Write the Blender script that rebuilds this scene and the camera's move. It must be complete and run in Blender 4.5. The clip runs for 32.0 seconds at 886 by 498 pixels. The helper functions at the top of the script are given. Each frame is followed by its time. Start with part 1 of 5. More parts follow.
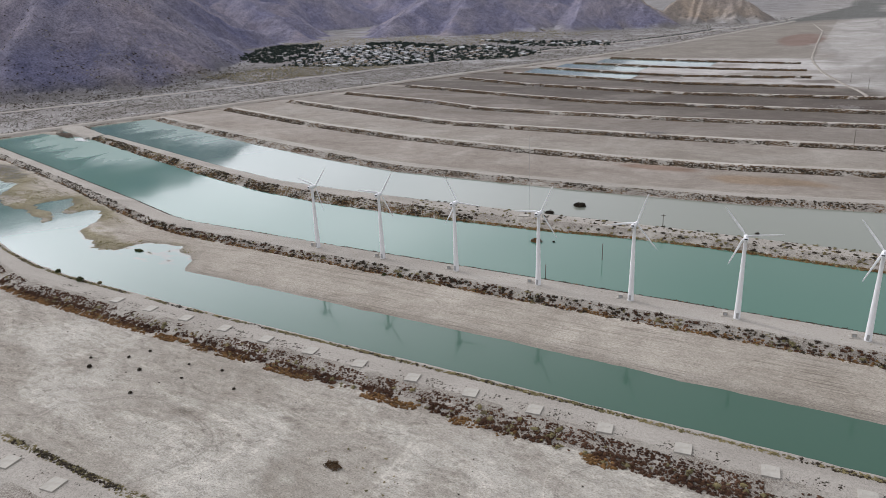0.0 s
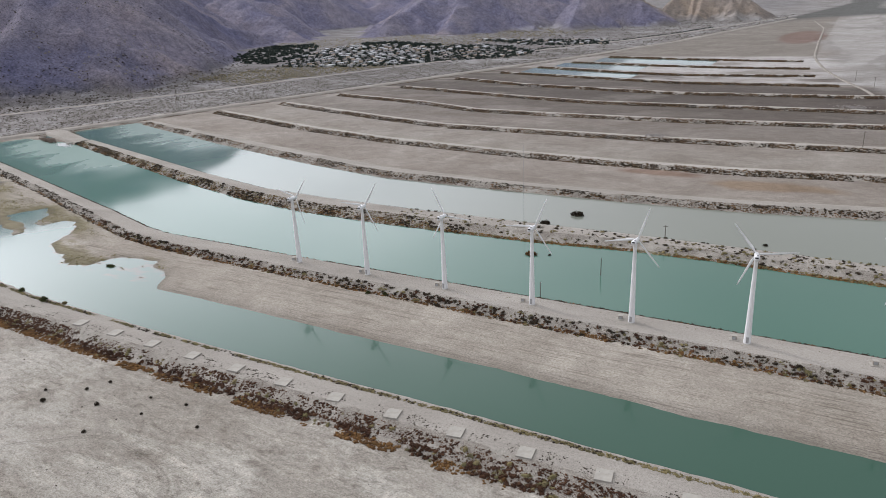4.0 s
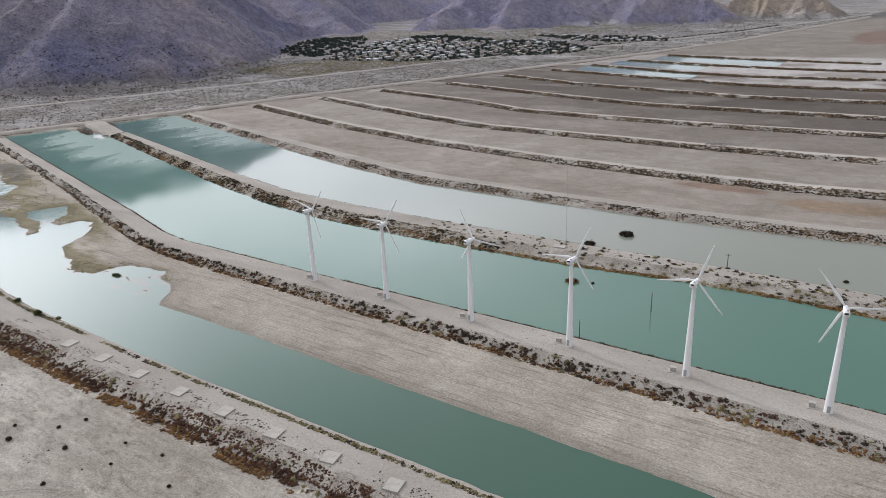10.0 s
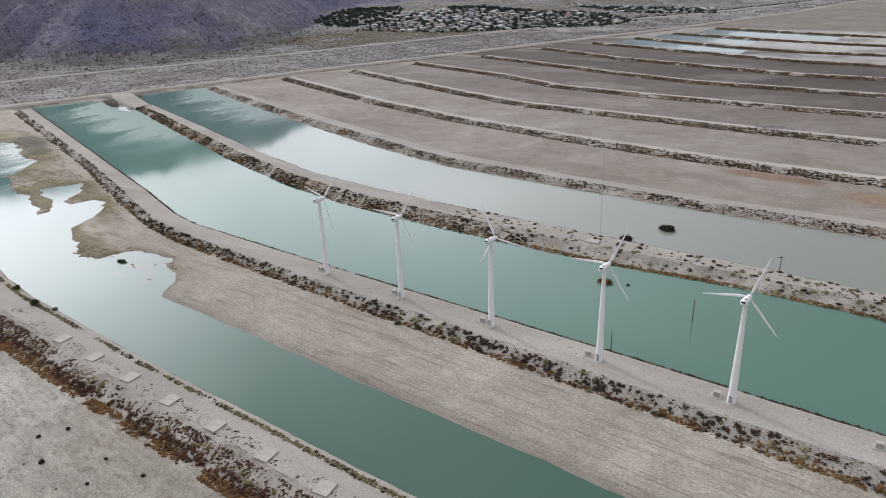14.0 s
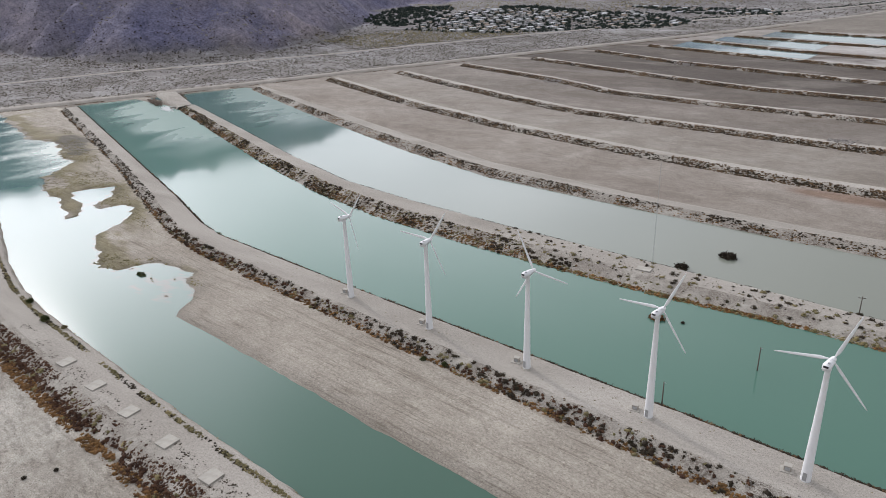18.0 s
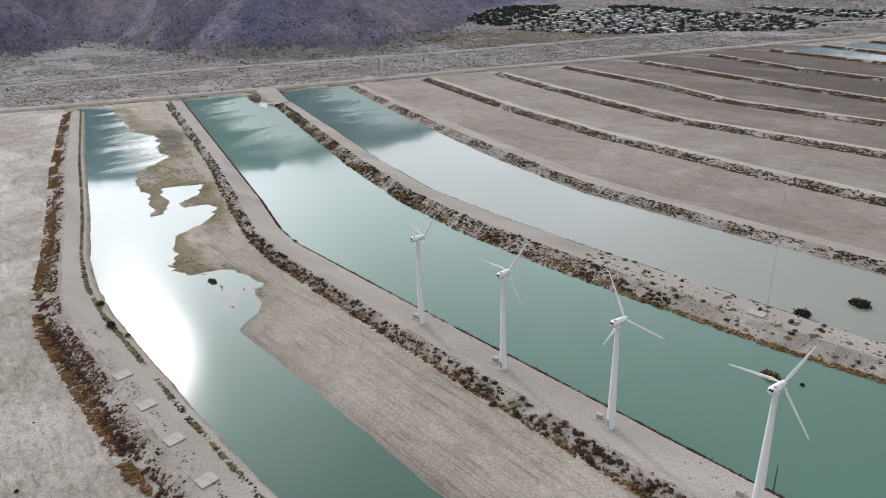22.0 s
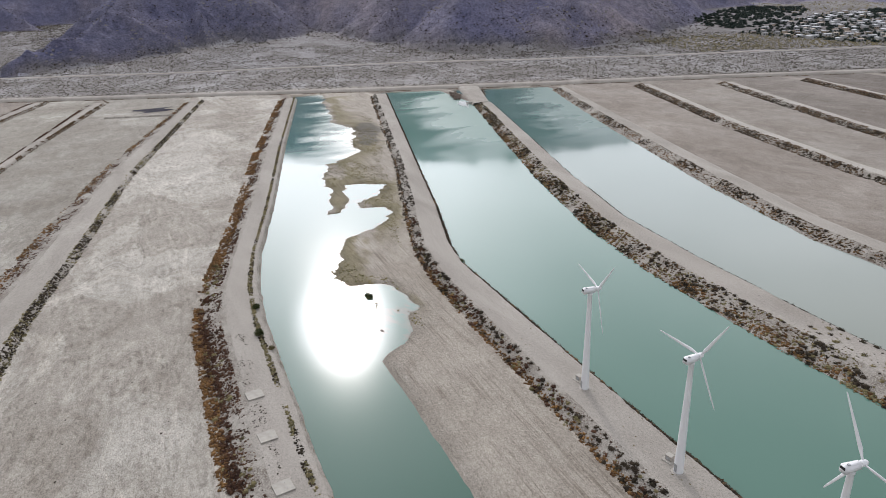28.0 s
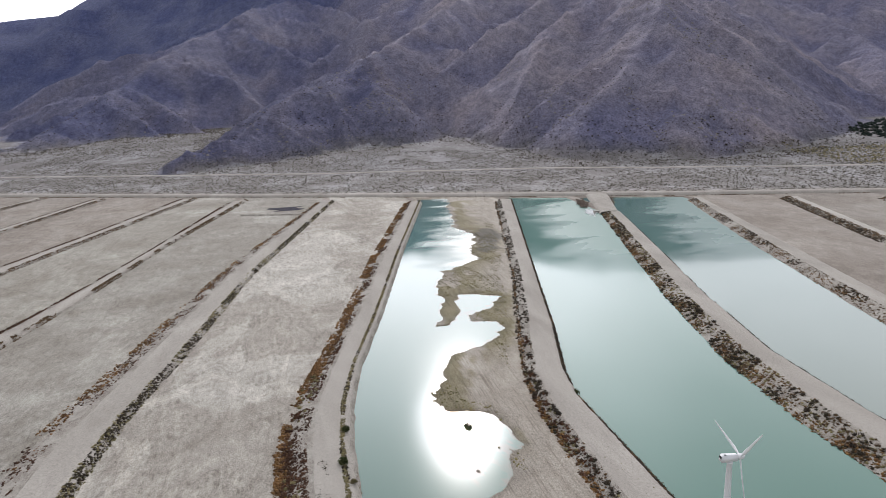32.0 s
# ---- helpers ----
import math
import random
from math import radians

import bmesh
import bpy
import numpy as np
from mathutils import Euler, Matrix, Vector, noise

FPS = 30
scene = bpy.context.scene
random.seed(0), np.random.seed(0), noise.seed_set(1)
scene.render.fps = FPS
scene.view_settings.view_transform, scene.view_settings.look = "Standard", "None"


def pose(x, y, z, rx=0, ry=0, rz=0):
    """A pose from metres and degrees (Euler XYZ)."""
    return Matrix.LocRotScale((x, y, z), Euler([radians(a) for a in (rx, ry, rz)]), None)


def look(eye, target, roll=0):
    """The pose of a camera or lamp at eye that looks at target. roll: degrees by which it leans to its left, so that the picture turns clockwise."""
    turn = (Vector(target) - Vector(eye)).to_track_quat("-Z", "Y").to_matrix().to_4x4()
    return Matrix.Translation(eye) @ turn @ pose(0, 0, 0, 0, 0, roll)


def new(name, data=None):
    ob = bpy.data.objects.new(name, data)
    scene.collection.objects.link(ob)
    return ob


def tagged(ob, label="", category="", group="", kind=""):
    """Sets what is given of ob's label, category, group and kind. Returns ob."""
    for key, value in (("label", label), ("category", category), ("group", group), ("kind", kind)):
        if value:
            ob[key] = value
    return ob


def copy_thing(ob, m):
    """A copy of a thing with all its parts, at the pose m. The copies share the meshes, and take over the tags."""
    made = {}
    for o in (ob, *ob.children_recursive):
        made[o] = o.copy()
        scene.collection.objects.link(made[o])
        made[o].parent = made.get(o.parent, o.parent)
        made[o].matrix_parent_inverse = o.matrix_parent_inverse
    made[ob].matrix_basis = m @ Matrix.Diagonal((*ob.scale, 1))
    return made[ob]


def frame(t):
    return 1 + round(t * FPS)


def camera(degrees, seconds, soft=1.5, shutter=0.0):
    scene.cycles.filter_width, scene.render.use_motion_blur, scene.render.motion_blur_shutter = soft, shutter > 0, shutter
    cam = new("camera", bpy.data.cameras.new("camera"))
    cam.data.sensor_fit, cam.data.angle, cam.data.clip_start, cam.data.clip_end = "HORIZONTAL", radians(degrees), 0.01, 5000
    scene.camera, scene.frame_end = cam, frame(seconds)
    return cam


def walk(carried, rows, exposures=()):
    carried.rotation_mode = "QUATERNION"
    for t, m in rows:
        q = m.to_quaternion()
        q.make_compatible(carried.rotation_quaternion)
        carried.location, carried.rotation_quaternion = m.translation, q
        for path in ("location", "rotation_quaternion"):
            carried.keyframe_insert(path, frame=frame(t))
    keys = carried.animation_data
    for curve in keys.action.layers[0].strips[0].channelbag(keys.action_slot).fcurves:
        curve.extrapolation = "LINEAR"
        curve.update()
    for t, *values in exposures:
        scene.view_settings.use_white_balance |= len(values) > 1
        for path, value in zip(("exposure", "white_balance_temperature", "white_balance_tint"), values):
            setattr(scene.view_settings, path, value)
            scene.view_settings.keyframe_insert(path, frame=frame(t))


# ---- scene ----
cam = camera(65.22, 32.0, soft=0.8)
# seconds, eye x y z, yaw, pitch, lean
PATH = [
    (0.0, 170.82, -194.49, 91.59, 30.51, -20.04, -2.62),
    (0.5, 170.26, -192.48, 91.56, 30.56, -20.09, -2.69),
    (1.0, 169.70, -190.46, 91.53, 30.59, -20.14, -2.76),
    (1.5, 169.14, -188.44, 91.51, 30.62, -20.18, -2.82),
    (2.0, 168.57, -186.41, 91.48, 30.65, -20.19, -2.88),
    (2.5, 167.99, -184.37, 91.46, 30.65, -20.19, -2.92),
    (3.0, 167.41, -182.32, 91.43, 30.62, -20.18, -2.96),
    (3.5, 166.82, -180.26, 91.40, 30.56, -20.15, -2.98),
    (5.5, 164.23, -171.68, 91.29, 30.43, -20.09, -2.78),
    (6.0, 163.50, -169.45, 91.25, 30.52, -20.09, -2.73),
    (6.5, 162.75, -167.20, 91.21, 30.76, -20.09, -2.68),
    (7.0, 161.98, -164.94, 91.17, 31.19, -20.07, -2.64),
    (7.5, 161.20, -162.67, 91.12, 31.73, -20.05, -2.60),
    (8.0, 160.40, -160.40, 91.07, 32.32, -20.01, -2.55),
    (8.5, 159.58, -158.11, 91.03, 32.92, -20.00, -2.50),
    (9.0, 158.75, -155.83, 90.98, 33.52, -19.99, -2.46),
    (9.5, 157.90, -153.54, 90.93, 34.08, -20.15, -2.40),
    (10.0, 157.02, -151.25, 90.88, 34.66, -20.45, -2.35),
    (10.5, 156.13, -148.96, 90.83, 35.25, -20.81, -2.31),
    (11.0, 155.23, -146.68, 90.79, 35.83, -21.19, -2.28),
    (11.5, 154.31, -144.39, 90.74, 36.44, -21.63, -2.26),
    (12.0, 153.37, -142.11, 90.70, 37.09, -22.13, -2.25),
    (12.5, 152.42, -139.83, 90.65, 37.68, -22.49, -2.25),
    (13.0, 151.46, -137.56, 90.61, 37.86, -22.59, -2.25),
    (13.5, 150.48, -135.29, 90.58, 37.83, -22.60, -2.25),
    (15.5, 146.26, -126.38, 90.47, 38.04, -22.63, -2.22),
    (16.0, 145.10, -124.20, 90.45, 38.67, -22.61, -2.21),
    (16.5, 143.92, -122.03, 90.42, 39.41, -22.59, -2.19),
    (17.0, 142.72, -119.87, 90.39, 40.22, -22.55, -2.18),
    (17.5, 141.50, -117.71, 90.36, 41.09, -22.55, -2.17),
    (18.0, 140.26, -115.57, 90.33, 41.98, -22.54, -2.16),
    (18.5, 139.00, -113.44, 90.30, 42.91, -22.53, -2.15),
    (19.0, 137.72, -111.32, 90.26, 43.93, -22.51, -2.15),
    (19.5, 136.41, -109.22, 90.23, 44.97, -22.48, -2.14),
    (20.0, 135.08, -107.13, 90.20, 45.95, -22.46, -2.13),
    (20.5, 133.72, -105.06, 90.16, 47.03, -22.44, -2.13),
    (21.0, 132.34, -103.01, 90.13, 48.10, -22.44, -2.13),
    (21.5, 130.93, -100.98, 90.10, 49.18, -22.40, -2.13),
    (22.0, 129.50, -98.99, 90.08, 50.36, -22.39, -2.12),
    (22.5, 128.03, -97.02, 90.05, 51.77, -22.36, -2.11),
    (23.0, 126.55, -95.08, 90.03, 53.24, -22.33, -2.09),
    (23.5, 125.03, -93.17, 90.01, 54.58, -22.32, -2.08),
    (24.0, 123.49, -91.29, 89.99, 55.87, -22.30, -2.06),
    (24.5, 121.92, -89.45, 89.98, 57.16, -22.28, -2.04),
    (26.5, 115.01, -82.83, 89.96, 62.67, -22.29, -1.85),
    (27.0, 113.11, -81.35, 89.95, 64.32, -22.27, -1.82),
    (27.5, 111.20, -79.90, 89.94, 65.91, -22.25, -1.79),
    (28.0, 109.25, -78.47, 89.93, 67.48, -22.20, -1.78),
    (28.5, 107.28, -77.08, 89.91, 69.00, -22.25, -1.79),
    (29.0, 105.29, -75.71, 89.89, 70.57, -22.19, -1.81),
    (29.5, 103.27, -74.38, 89.87, 72.19, -22.02, -1.83),
    (30.0, 101.24, -73.06, 89.85, 73.75, -20.60, -1.86),
    (30.5, 99.20, -71.77, 89.82, 75.26, -18.54, -1.89),
    (31.0, 97.15, -70.49, 89.79, 76.72, -16.26, -1.92),
    (31.5, 95.09, -69.23, 89.76, 77.93, -14.17, -1.94),
    (32.0, 93.03, -67.97, 89.72, 78.08, -13.67, -1.98),
]
walk(cam, [(t, pose(x, y, z, 90 + pitch, 0, yaw) @ pose(0, 0, 0, 0, 0, roll)) for t, x, y, z, yaw, pitch, roll in PATH],
     [(0.0, -0.44, 6380, 15)])

# ---- light: thin overcast, the sun behind it low in the west-south-west ----
SUN_DIR = Vector((-0.862, 0.203, 0.468)).normalized()
SUN_EL = math.asin(SUN_DIR.z)
SUN_AZ = math.atan2(SUN_DIR.x, SUN_DIR.y)


def build_world():
    w = bpy.data.worlds.new("sky")
    scene.world = w
    w.use_nodes = True
    nt = w.node_tree
    nt.nodes.clear()
    N = nt.nodes.new
    out, bg = N("ShaderNodeOutputWorld"), N("ShaderNodeBackground")
    sky = N("ShaderNodeTexSky")
    sky.sky_type, sky.sun_disc = "NISHITA", False
    sky.sun_elevation, sky.sun_rotation = SUN_EL, SUN_AZ
    sky.air_density, sky.dust_density, sky.altitude = 1.0, 2.0, 200
    co = N("ShaderNodeTexCoord")
    mp = N("ShaderNodeMapping")
    mp.inputs["Scale"].default_value = (1.0, 1.0, 2.6)
    nz = N("ShaderNodeTexNoise")
    nz.inputs["Scale"].default_value, nz.inputs["Detail"].default_value, nz.inputs["Roughness"].default_value = 2.1, 6, 0.55
    ramp = N("ShaderNodeValToRGB")
    ramp.color_ramp.elements[0].position, ramp.color_ramp.elements[1].position = 0.30, 0.62
    ramp.color_ramp.elements[0].color, ramp.color_ramp.elements[1].color = (0.68, 0.68, 0.68, 1), (1, 1, 1, 1)
    # the veil of cloud is brighter towards the sun
    dot = N("ShaderNodeVectorMath")
    dot.operation = "DOT_PRODUCT"
    dot.inputs[1].default_value = SUN_DIR
    glow = N("ShaderNodeMapRange")
    glow.interpolation_type = "SMOOTHSTEP"
    glow.inputs["From Min"].default_value, glow.inputs["From Max"].default_value = 0.40, 0.97
    glow.inputs["To Min"].default_value, glow.inputs["To Max"].default_value = 1.0, CLOUD_GLOW
    halo = N("ShaderNodeMapRange")
    halo.interpolation_type = "SMOOTHERSTEP"
    halo.inputs["From Min"].default_value, halo.inputs["From Max"].default_value = 0.930, 0.998
    halo.inputs["To Min"].default_value, halo.inputs["To Max"].default_value = 0.0, HALO
    core = N("ShaderNodeMapRange")
    core.interpolation_type = "SMOOTHERSTEP"
    core.inputs["From Min"].default_value, core.inputs["From Max"].default_value = 0.9964, 0.9998
    core.inputs["To Min"].default_value, core.inputs["To Max"].default_value = 0.0, CORE
    veil = N("ShaderNodeMath")
    veil.operation = "ADD"
    both = N("ShaderNodeMath")
    both.operation = "ADD"
    # the cloud thickens and brightens towards the western horizon
    height = N("ShaderNodeSeparateXYZ")
    low = N("ShaderNodeMapRange")
    low.interpolation_type = "SMOOTHSTEP"
    low.inputs["From Min"].default_value, low.inputs["From Max"].default_value = 0.60, 0.30
    low.inputs["To Min"].default_value, low.inputs["To Max"].default_value = 0.0, LOW_CLOUD
    haze = N("ShaderNodeMapRange")
    haze.interpolation_type = "SMOOTHSTEP"
    haze.inputs["From Min"].default_value, haze.inputs["From Max"].default_value = 0.17, 0.36
    haze.inputs["To Min"].default_value, haze.inputs["To Max"].default_value = 0.25, 1.0
    thin = N("ShaderNodeMath")
    thin.operation = "MULTIPLY"
    side = N("ShaderNodeMapRange")
    side.interpolation_type = "SMOOTHSTEP"
    side.inputs["From Min"].default_value, side.inputs["From Max"].default_value = 0.40, 0.90
    bank = N("ShaderNodeMath")
    bank.operation = "MULTIPLY_ADD"
    cloud = N("ShaderNodeVectorMath")
    cloud.operation = "SCALE"
    cloud.inputs[0].default_value = CLOUD
    mix = N("ShaderNodeMix")
    mix.data_type = "RGBA"
    scaled = N("ShaderNodeVectorMath")
    scaled.operation = "SCALE"
    scaled.inputs["Scale"].default_value = SKY
    L = nt.links.new
    L(co.outputs["Generated"], mp.inputs["Vector"])
    L(mp.outputs[0], nz.inputs["Vector"])
    L(nz.outputs["Fac"], ramp.inputs["Fac"])
    L(co.outputs["Generated"], dot.inputs[0])
    L(dot.outputs["Value"], glow.inputs["Value"])
    L(dot.outputs["Value"], halo.inputs["Value"])
    L(glow.outputs["Result"], both.inputs[0])
    L(dot.outputs["Value"], core.inputs["Value"])
    L(halo.outputs["Result"], veil.inputs[0])
    L(core.outputs["Result"], veil.inputs[1])
    L(veil.outputs[0], both.inputs[1])
    L(co.outputs["Generated"], height.inputs[0])
    L(height.outputs["Z"], low.inputs["Value"])
    L(dot.outputs["Value"], side.inputs["Value"])
    L(height.outputs["Z"], haze.inputs["Value"])
    L(low.outputs["Result"], thin.inputs[0])
    L(haze.outputs["Result"], thin.inputs[1])
    L(thin.outputs[0], bank.inputs[0])
    L(side.outputs["Result"], bank.inputs[1])
    L(both.outputs[0], bank.inputs[2])
    L(bank.outputs[0], cloud.inputs["Scale"])
    L(sky.outputs["Color"], scaled.inputs[0])
    L(ramp.outputs["Color"], mix.inputs["Factor"])
    L(scaled.outputs[0], mix.inputs["A"])
    L(cloud.outputs[0], mix.inputs["B"])
    L(mix.outputs["Result"], bg.inputs["Color"])
    L(bg.outputs[0], out.inputs[0])


SKY, CLOUD, CLOUD_GLOW, HALO, CORE, LOW_CLOUD = 0.11, (0.93, 0.953, 0.978), 2.6, 2.2, 16.0, 1.8
build_world()
sun = new("sun", bpy.data.lights.new("sun", "SUN"))
sun.data.energy, sun.data.angle, sun.data.color = 1.3, radians(3.0), (1.0, 0.95, 0.88)
sun.matrix_world = look(SUN_DIR * 100, (0, 0, 0))

# ---- materials ----


def material(name, rough=0.9, metal=0.0, spec=0.3):
    m = bpy.data.materials.new(name)
    m.use_nodes = True
    b = m.node_tree.nodes["Principled BSDF"]
    b.inputs["Roughness"].default_value, b.inputs["Metallic"].default_value = rough, metal
    b.inputs["Specular IOR Level"].default_value = spec
    return m, m.node_tree, b


def node(nt, kind, **values):
    n = nt.nodes.new(kind)
    for k, v in values.items():
        n.inputs[k.replace("_", " ")].default_value = v
    return n


def noise_at(nt, scale, detail=4, rough=0.55, stretch=None, distort=0.0, turn=0.0):
    co = nt.nodes.new("ShaderNodeTexCoord")
    n = node(nt, "ShaderNodeTexNoise", Scale=scale, Detail=detail, Roughness=rough, Distortion=distort)
    if stretch:
        mp = node(nt, "ShaderNodeMapping", Scale=stretch, Rotation=(0, 0, radians(turn)))
        nt.links.new(co.outputs["Object"], mp.inputs["Vector"])
        nt.links.new(mp.outputs[0], n.inputs["Vector"])
    else:
        nt.links.new(co.outputs["Object"], n.inputs["Vector"])
    return n.outputs["Fac"]


def ramp_of(nt, fac, stops):
    r = nt.nodes.new("ShaderNodeValToRGB")
    while len(r.color_ramp.elements) < len(stops):
        r.color_ramp.elements.new(0.5)
    for e, (p, c) in zip(r.color_ramp.elements, stops):
        e.position, e.color = p, (*c, 1) if len(c) == 3 else c
    nt.links.new(fac, r.inputs["Fac"])
    return r.outputs["Color"]


def mixed(nt, fac, a, b, mode="MIX"):
    m = nt.nodes.new("ShaderNodeMix")
    m.data_type, m.blend_type = "RGBA", mode
    for socket, v in (("Factor", fac), ("A", a), ("B", b)):
        if isinstance(v, (int, float)):
            m.inputs[socket].default_value = v
        elif isinstance(v, tuple):
            m.inputs[socket].default_value = (*v, 1)
        else:
            nt.links.new(v, m.inputs[socket])
    return m.outputs["Result"]


def bump(nt, b, fac, strength, distance):
    n = node(nt, "ShaderNodeBump", Strength=strength, Distance=distance)
    nt.links.new(fac, n.inputs["Height"])
    nt.links.new(n.outputs[0], b.inputs["Normal"])


def soil(name, light, dark, big=0.018, fine=0.6, stretch=None, contrast=(0.32, 0.68), bump_size=0.12):
    """Dry silt and sand: broad stains, mottling, grain."""
    m, nt, b = material(name, 0.95, spec=0.15)
    broad = ramp_of(nt, noise_at(nt, big, 5, 0.6, stretch, 0.6), [(contrast[0], dark), (contrast[1], light)])
    mott = ramp_of(nt, noise_at(nt, fine, 6, 0.65), [(0.3, (0.82, 0.82, 0.82)), (0.7, (1.12, 1.12, 1.12))])
    grit = ramp_of(nt, noise_at(nt, 3.6, 5, 0.75), [(0.38, (0.64, 0.63, 0.61)), (0.45, (1.03, 1.03, 1.03)), (0.64, (1.22, 1.22, 1.22))])
    col = mixed(nt, 1.0, mixed(nt, 1.0, broad, mott, "MULTIPLY"), grit, "MULTIPLY")
    nt.links.new(col, b.inputs["Base Color"])
    bump(nt, b, noise_at(nt, 1.4, 8, 0.7), 0.5, bump_size)
    return m, nt, b, col


def litter_soil(name, light, dark):
    """Gravel slope with dead twigs and litter lying in patches."""
    m, nt, b, col = soil(name, light, dark, 0.09, 0.9)
    twig = ramp_of(nt, noise_at(nt, 3.2, 4, 0.7), [(0.44, (0, 0, 0)), (0.56, (1, 1, 1))])
    patch = ramp_of(nt, noise_at(nt, 0.16, 4, 0.6), [(0.42, (0, 0, 0)), (0.58, (0.7, 0.7, 0.7))])
    cover = mixed(nt, 1.0, twig, patch, "MULTIPLY")
    nt.links.new(mixed(nt, cover, col, (0.085, 0.06, 0.046)), b.inputs["Base Color"])
    return m


def plain(name, colour, rough=0.6, vary=0.12, scale=2.0, metal=0.0, spec=0.4):
    m, nt, b = material(name, rough, metal, spec)
    lo, hi = tuple(c * (1 - vary) for c in colour), tuple(min(1, c * (1 + vary)) for c in colour)
    nt.links.new(ramp_of(nt, noise_at(nt, scale, 5, 0.6), [(0.3, lo), (0.7, hi)]), b.inputs["Base Color"])
    return m


def ground_material():
    """The valley floor: soil tint per basin from the vertex colours, with stains, tracks and grain on top."""
    m, nt, b = material("valley_soil", 0.88, spec=0.2)
    at = nt.nodes.new("ShaderNodeVertexColor")
    at.layer_name = "soil"
    stain = ramp_of(nt, noise_at(nt, 0.022, 8, 0.62, (1, 0.8, 1), 0.8), [(0.32, (0.84, 0.82, 0.80)), (0.48, (0.97, 0.965, 0.96)), (0.58, (1.03, 1.03, 1.03)), (0.68, (1.20, 1.21, 1.22))])
    blotch = ramp_of(nt, noise_at(nt, 0.15, 8, 0.68, (0.7, 1.0, 1), 0.6), [(0.36, (0.88, 0.87, 0.86)), (0.62, (1.08, 1.08, 1.08))])
    rows = ramp_of(nt, noise_at(nt, 0.8, 3, 0.6, (0.07, 2.1, 1), 0.0), [(0.36, (0.68, 0.66, 0.64)), (0.48, (1.0, 1.0, 1.0)), (0.7, (1.06, 1.06, 1.06))])
    furrowed = ramp_of(nt, noise_at(nt, 0.05, 4, 0.6), [(0.36, (0.15,) * 3), (0.58, (1, 1, 1))])
    scrape = ramp_of(nt, noise_at(nt, 0.55, 7, 0.68, (0.13, 1.0, 1), 0.25, 24), [(0.36, (0.90, 0.89, 0.88)), (0.60, (1.06, 1.06, 1.06))])
    crust = ramp_of(nt, noise_at(nt, 0.024, 11, 0.64, (0.6, 1.0, 1), 0.5, 14), [(0.50, (0, 0, 0)), (0.535, (0.8, 0.8, 0.8)), (0.62, (1, 1, 1))])
    flecks = ramp_of(nt, noise_at(nt, 0.75, 7, 0.72, (0.42, 1.0, 1), 0.3, 24), [(0.41, (0.64, 0.625, 0.61)), (0.45, (0.97, 0.97, 0.96)), (0.55, (1.03, 1.03, 1.03)), (0.59, (1.20, 1.20, 1.20))])
    still = ramp_of(nt, noise_at(nt, 0.06, 4, 0.6), [(0.40, (0.40,) * 3), (0.56, (1, 1, 1))])
    flecks = mixed(nt, still, (1.0, 1.0, 1.0), flecks)
    # pairs of wheel tracks winding over the field
    lines = [(0.0, (1, 1, 1))]
    for k, level in enumerate((0.36, 0.42, 0.465, 0.50, 0.545, 0.60)):
        for off in (0.0, 0.007):
            at_line, tone = level + off, (0.70, 0.69, 0.68) if k % 2 else (1.22, 1.22, 1.22)
            lines += [(at_line - 0.0022, (1, 1, 1)), (at_line, tone), (at_line + 0.0022, (1, 1, 1))]
    grooves = ramp_of(nt, noise_at(nt, 0.016, 2, 0.45, (0.6, 1.0, 1), 0.8), lines[:31])
    mott = ramp_of(nt, noise_at(nt, 1.6, 10, 0.84), [(0.36, (0.74, 0.73, 0.72)), (0.64, (1.20, 1.20, 1.20))])
    field = mixed(nt, 1.0, at.outputs["Color"], scrape, "MULTIPLY")
    field = mixed(nt, crust, mixed(nt, 1.0, field, (0.93, 0.92, 0.91), "MULTIPLY"), mixed(nt, 1.0, field, (1.26, 1.29, 1.31), "MULTIPLY"))
    field = mixed(nt, 1.0, mixed(nt, 1.0, field, flecks, "MULTIPLY"), grooves, "MULTIPLY")
    sand = mixed(nt, furrowed, at.outputs["Color"], mixed(nt, 1.0, at.outputs["Color"], rows, "MULTIPLY"))
    silt = mixed(nt, 0.30, at.outputs["Color"], field)
    zones = []
    for lo, hi in ((0.0, 0.5), (0.5, 1.0)):
        z = node(nt, "ShaderNodeMapRange")
        z.inputs["From Min"].default_value, z.inputs["From Max"].default_value = lo, hi
        nt.links.new(at.outputs["Alpha"], z.inputs["Value"])
        zones.append(z.outputs["Result"])
    c = mixed(nt, zones[1], mixed(nt, zones[0], field, silt), sand)
    c = mixed(nt, 1.0, c, stain, "MULTIPLY")
    c = mixed(nt, 1.0, c, blotch, "MULTIPLY")
    c = mixed(nt, 1.0, c, mott, "MULTIPLY")
    # clods and grit
    grit = ramp_of(nt, noise_at(nt, 3.4, 4, 0.75, (0.6, 1.0, 1), 0.2, 24), [(0.40, (0.70, 0.685, 0.67)), (0.45, (1.0, 1.0, 1.0)), (0.58, (1.05, 1.05, 1.05)), (0.64, (1.34, 1.34, 1.34))])
    c = mixed(nt, 1.0, c, grit, "MULTIPLY")
    nt.links.new(c, b.inputs["Base Color"])
    bump(nt, b, noise_at(nt, 1.2, 10, 0.80), 1.0, 0.40)
    return m


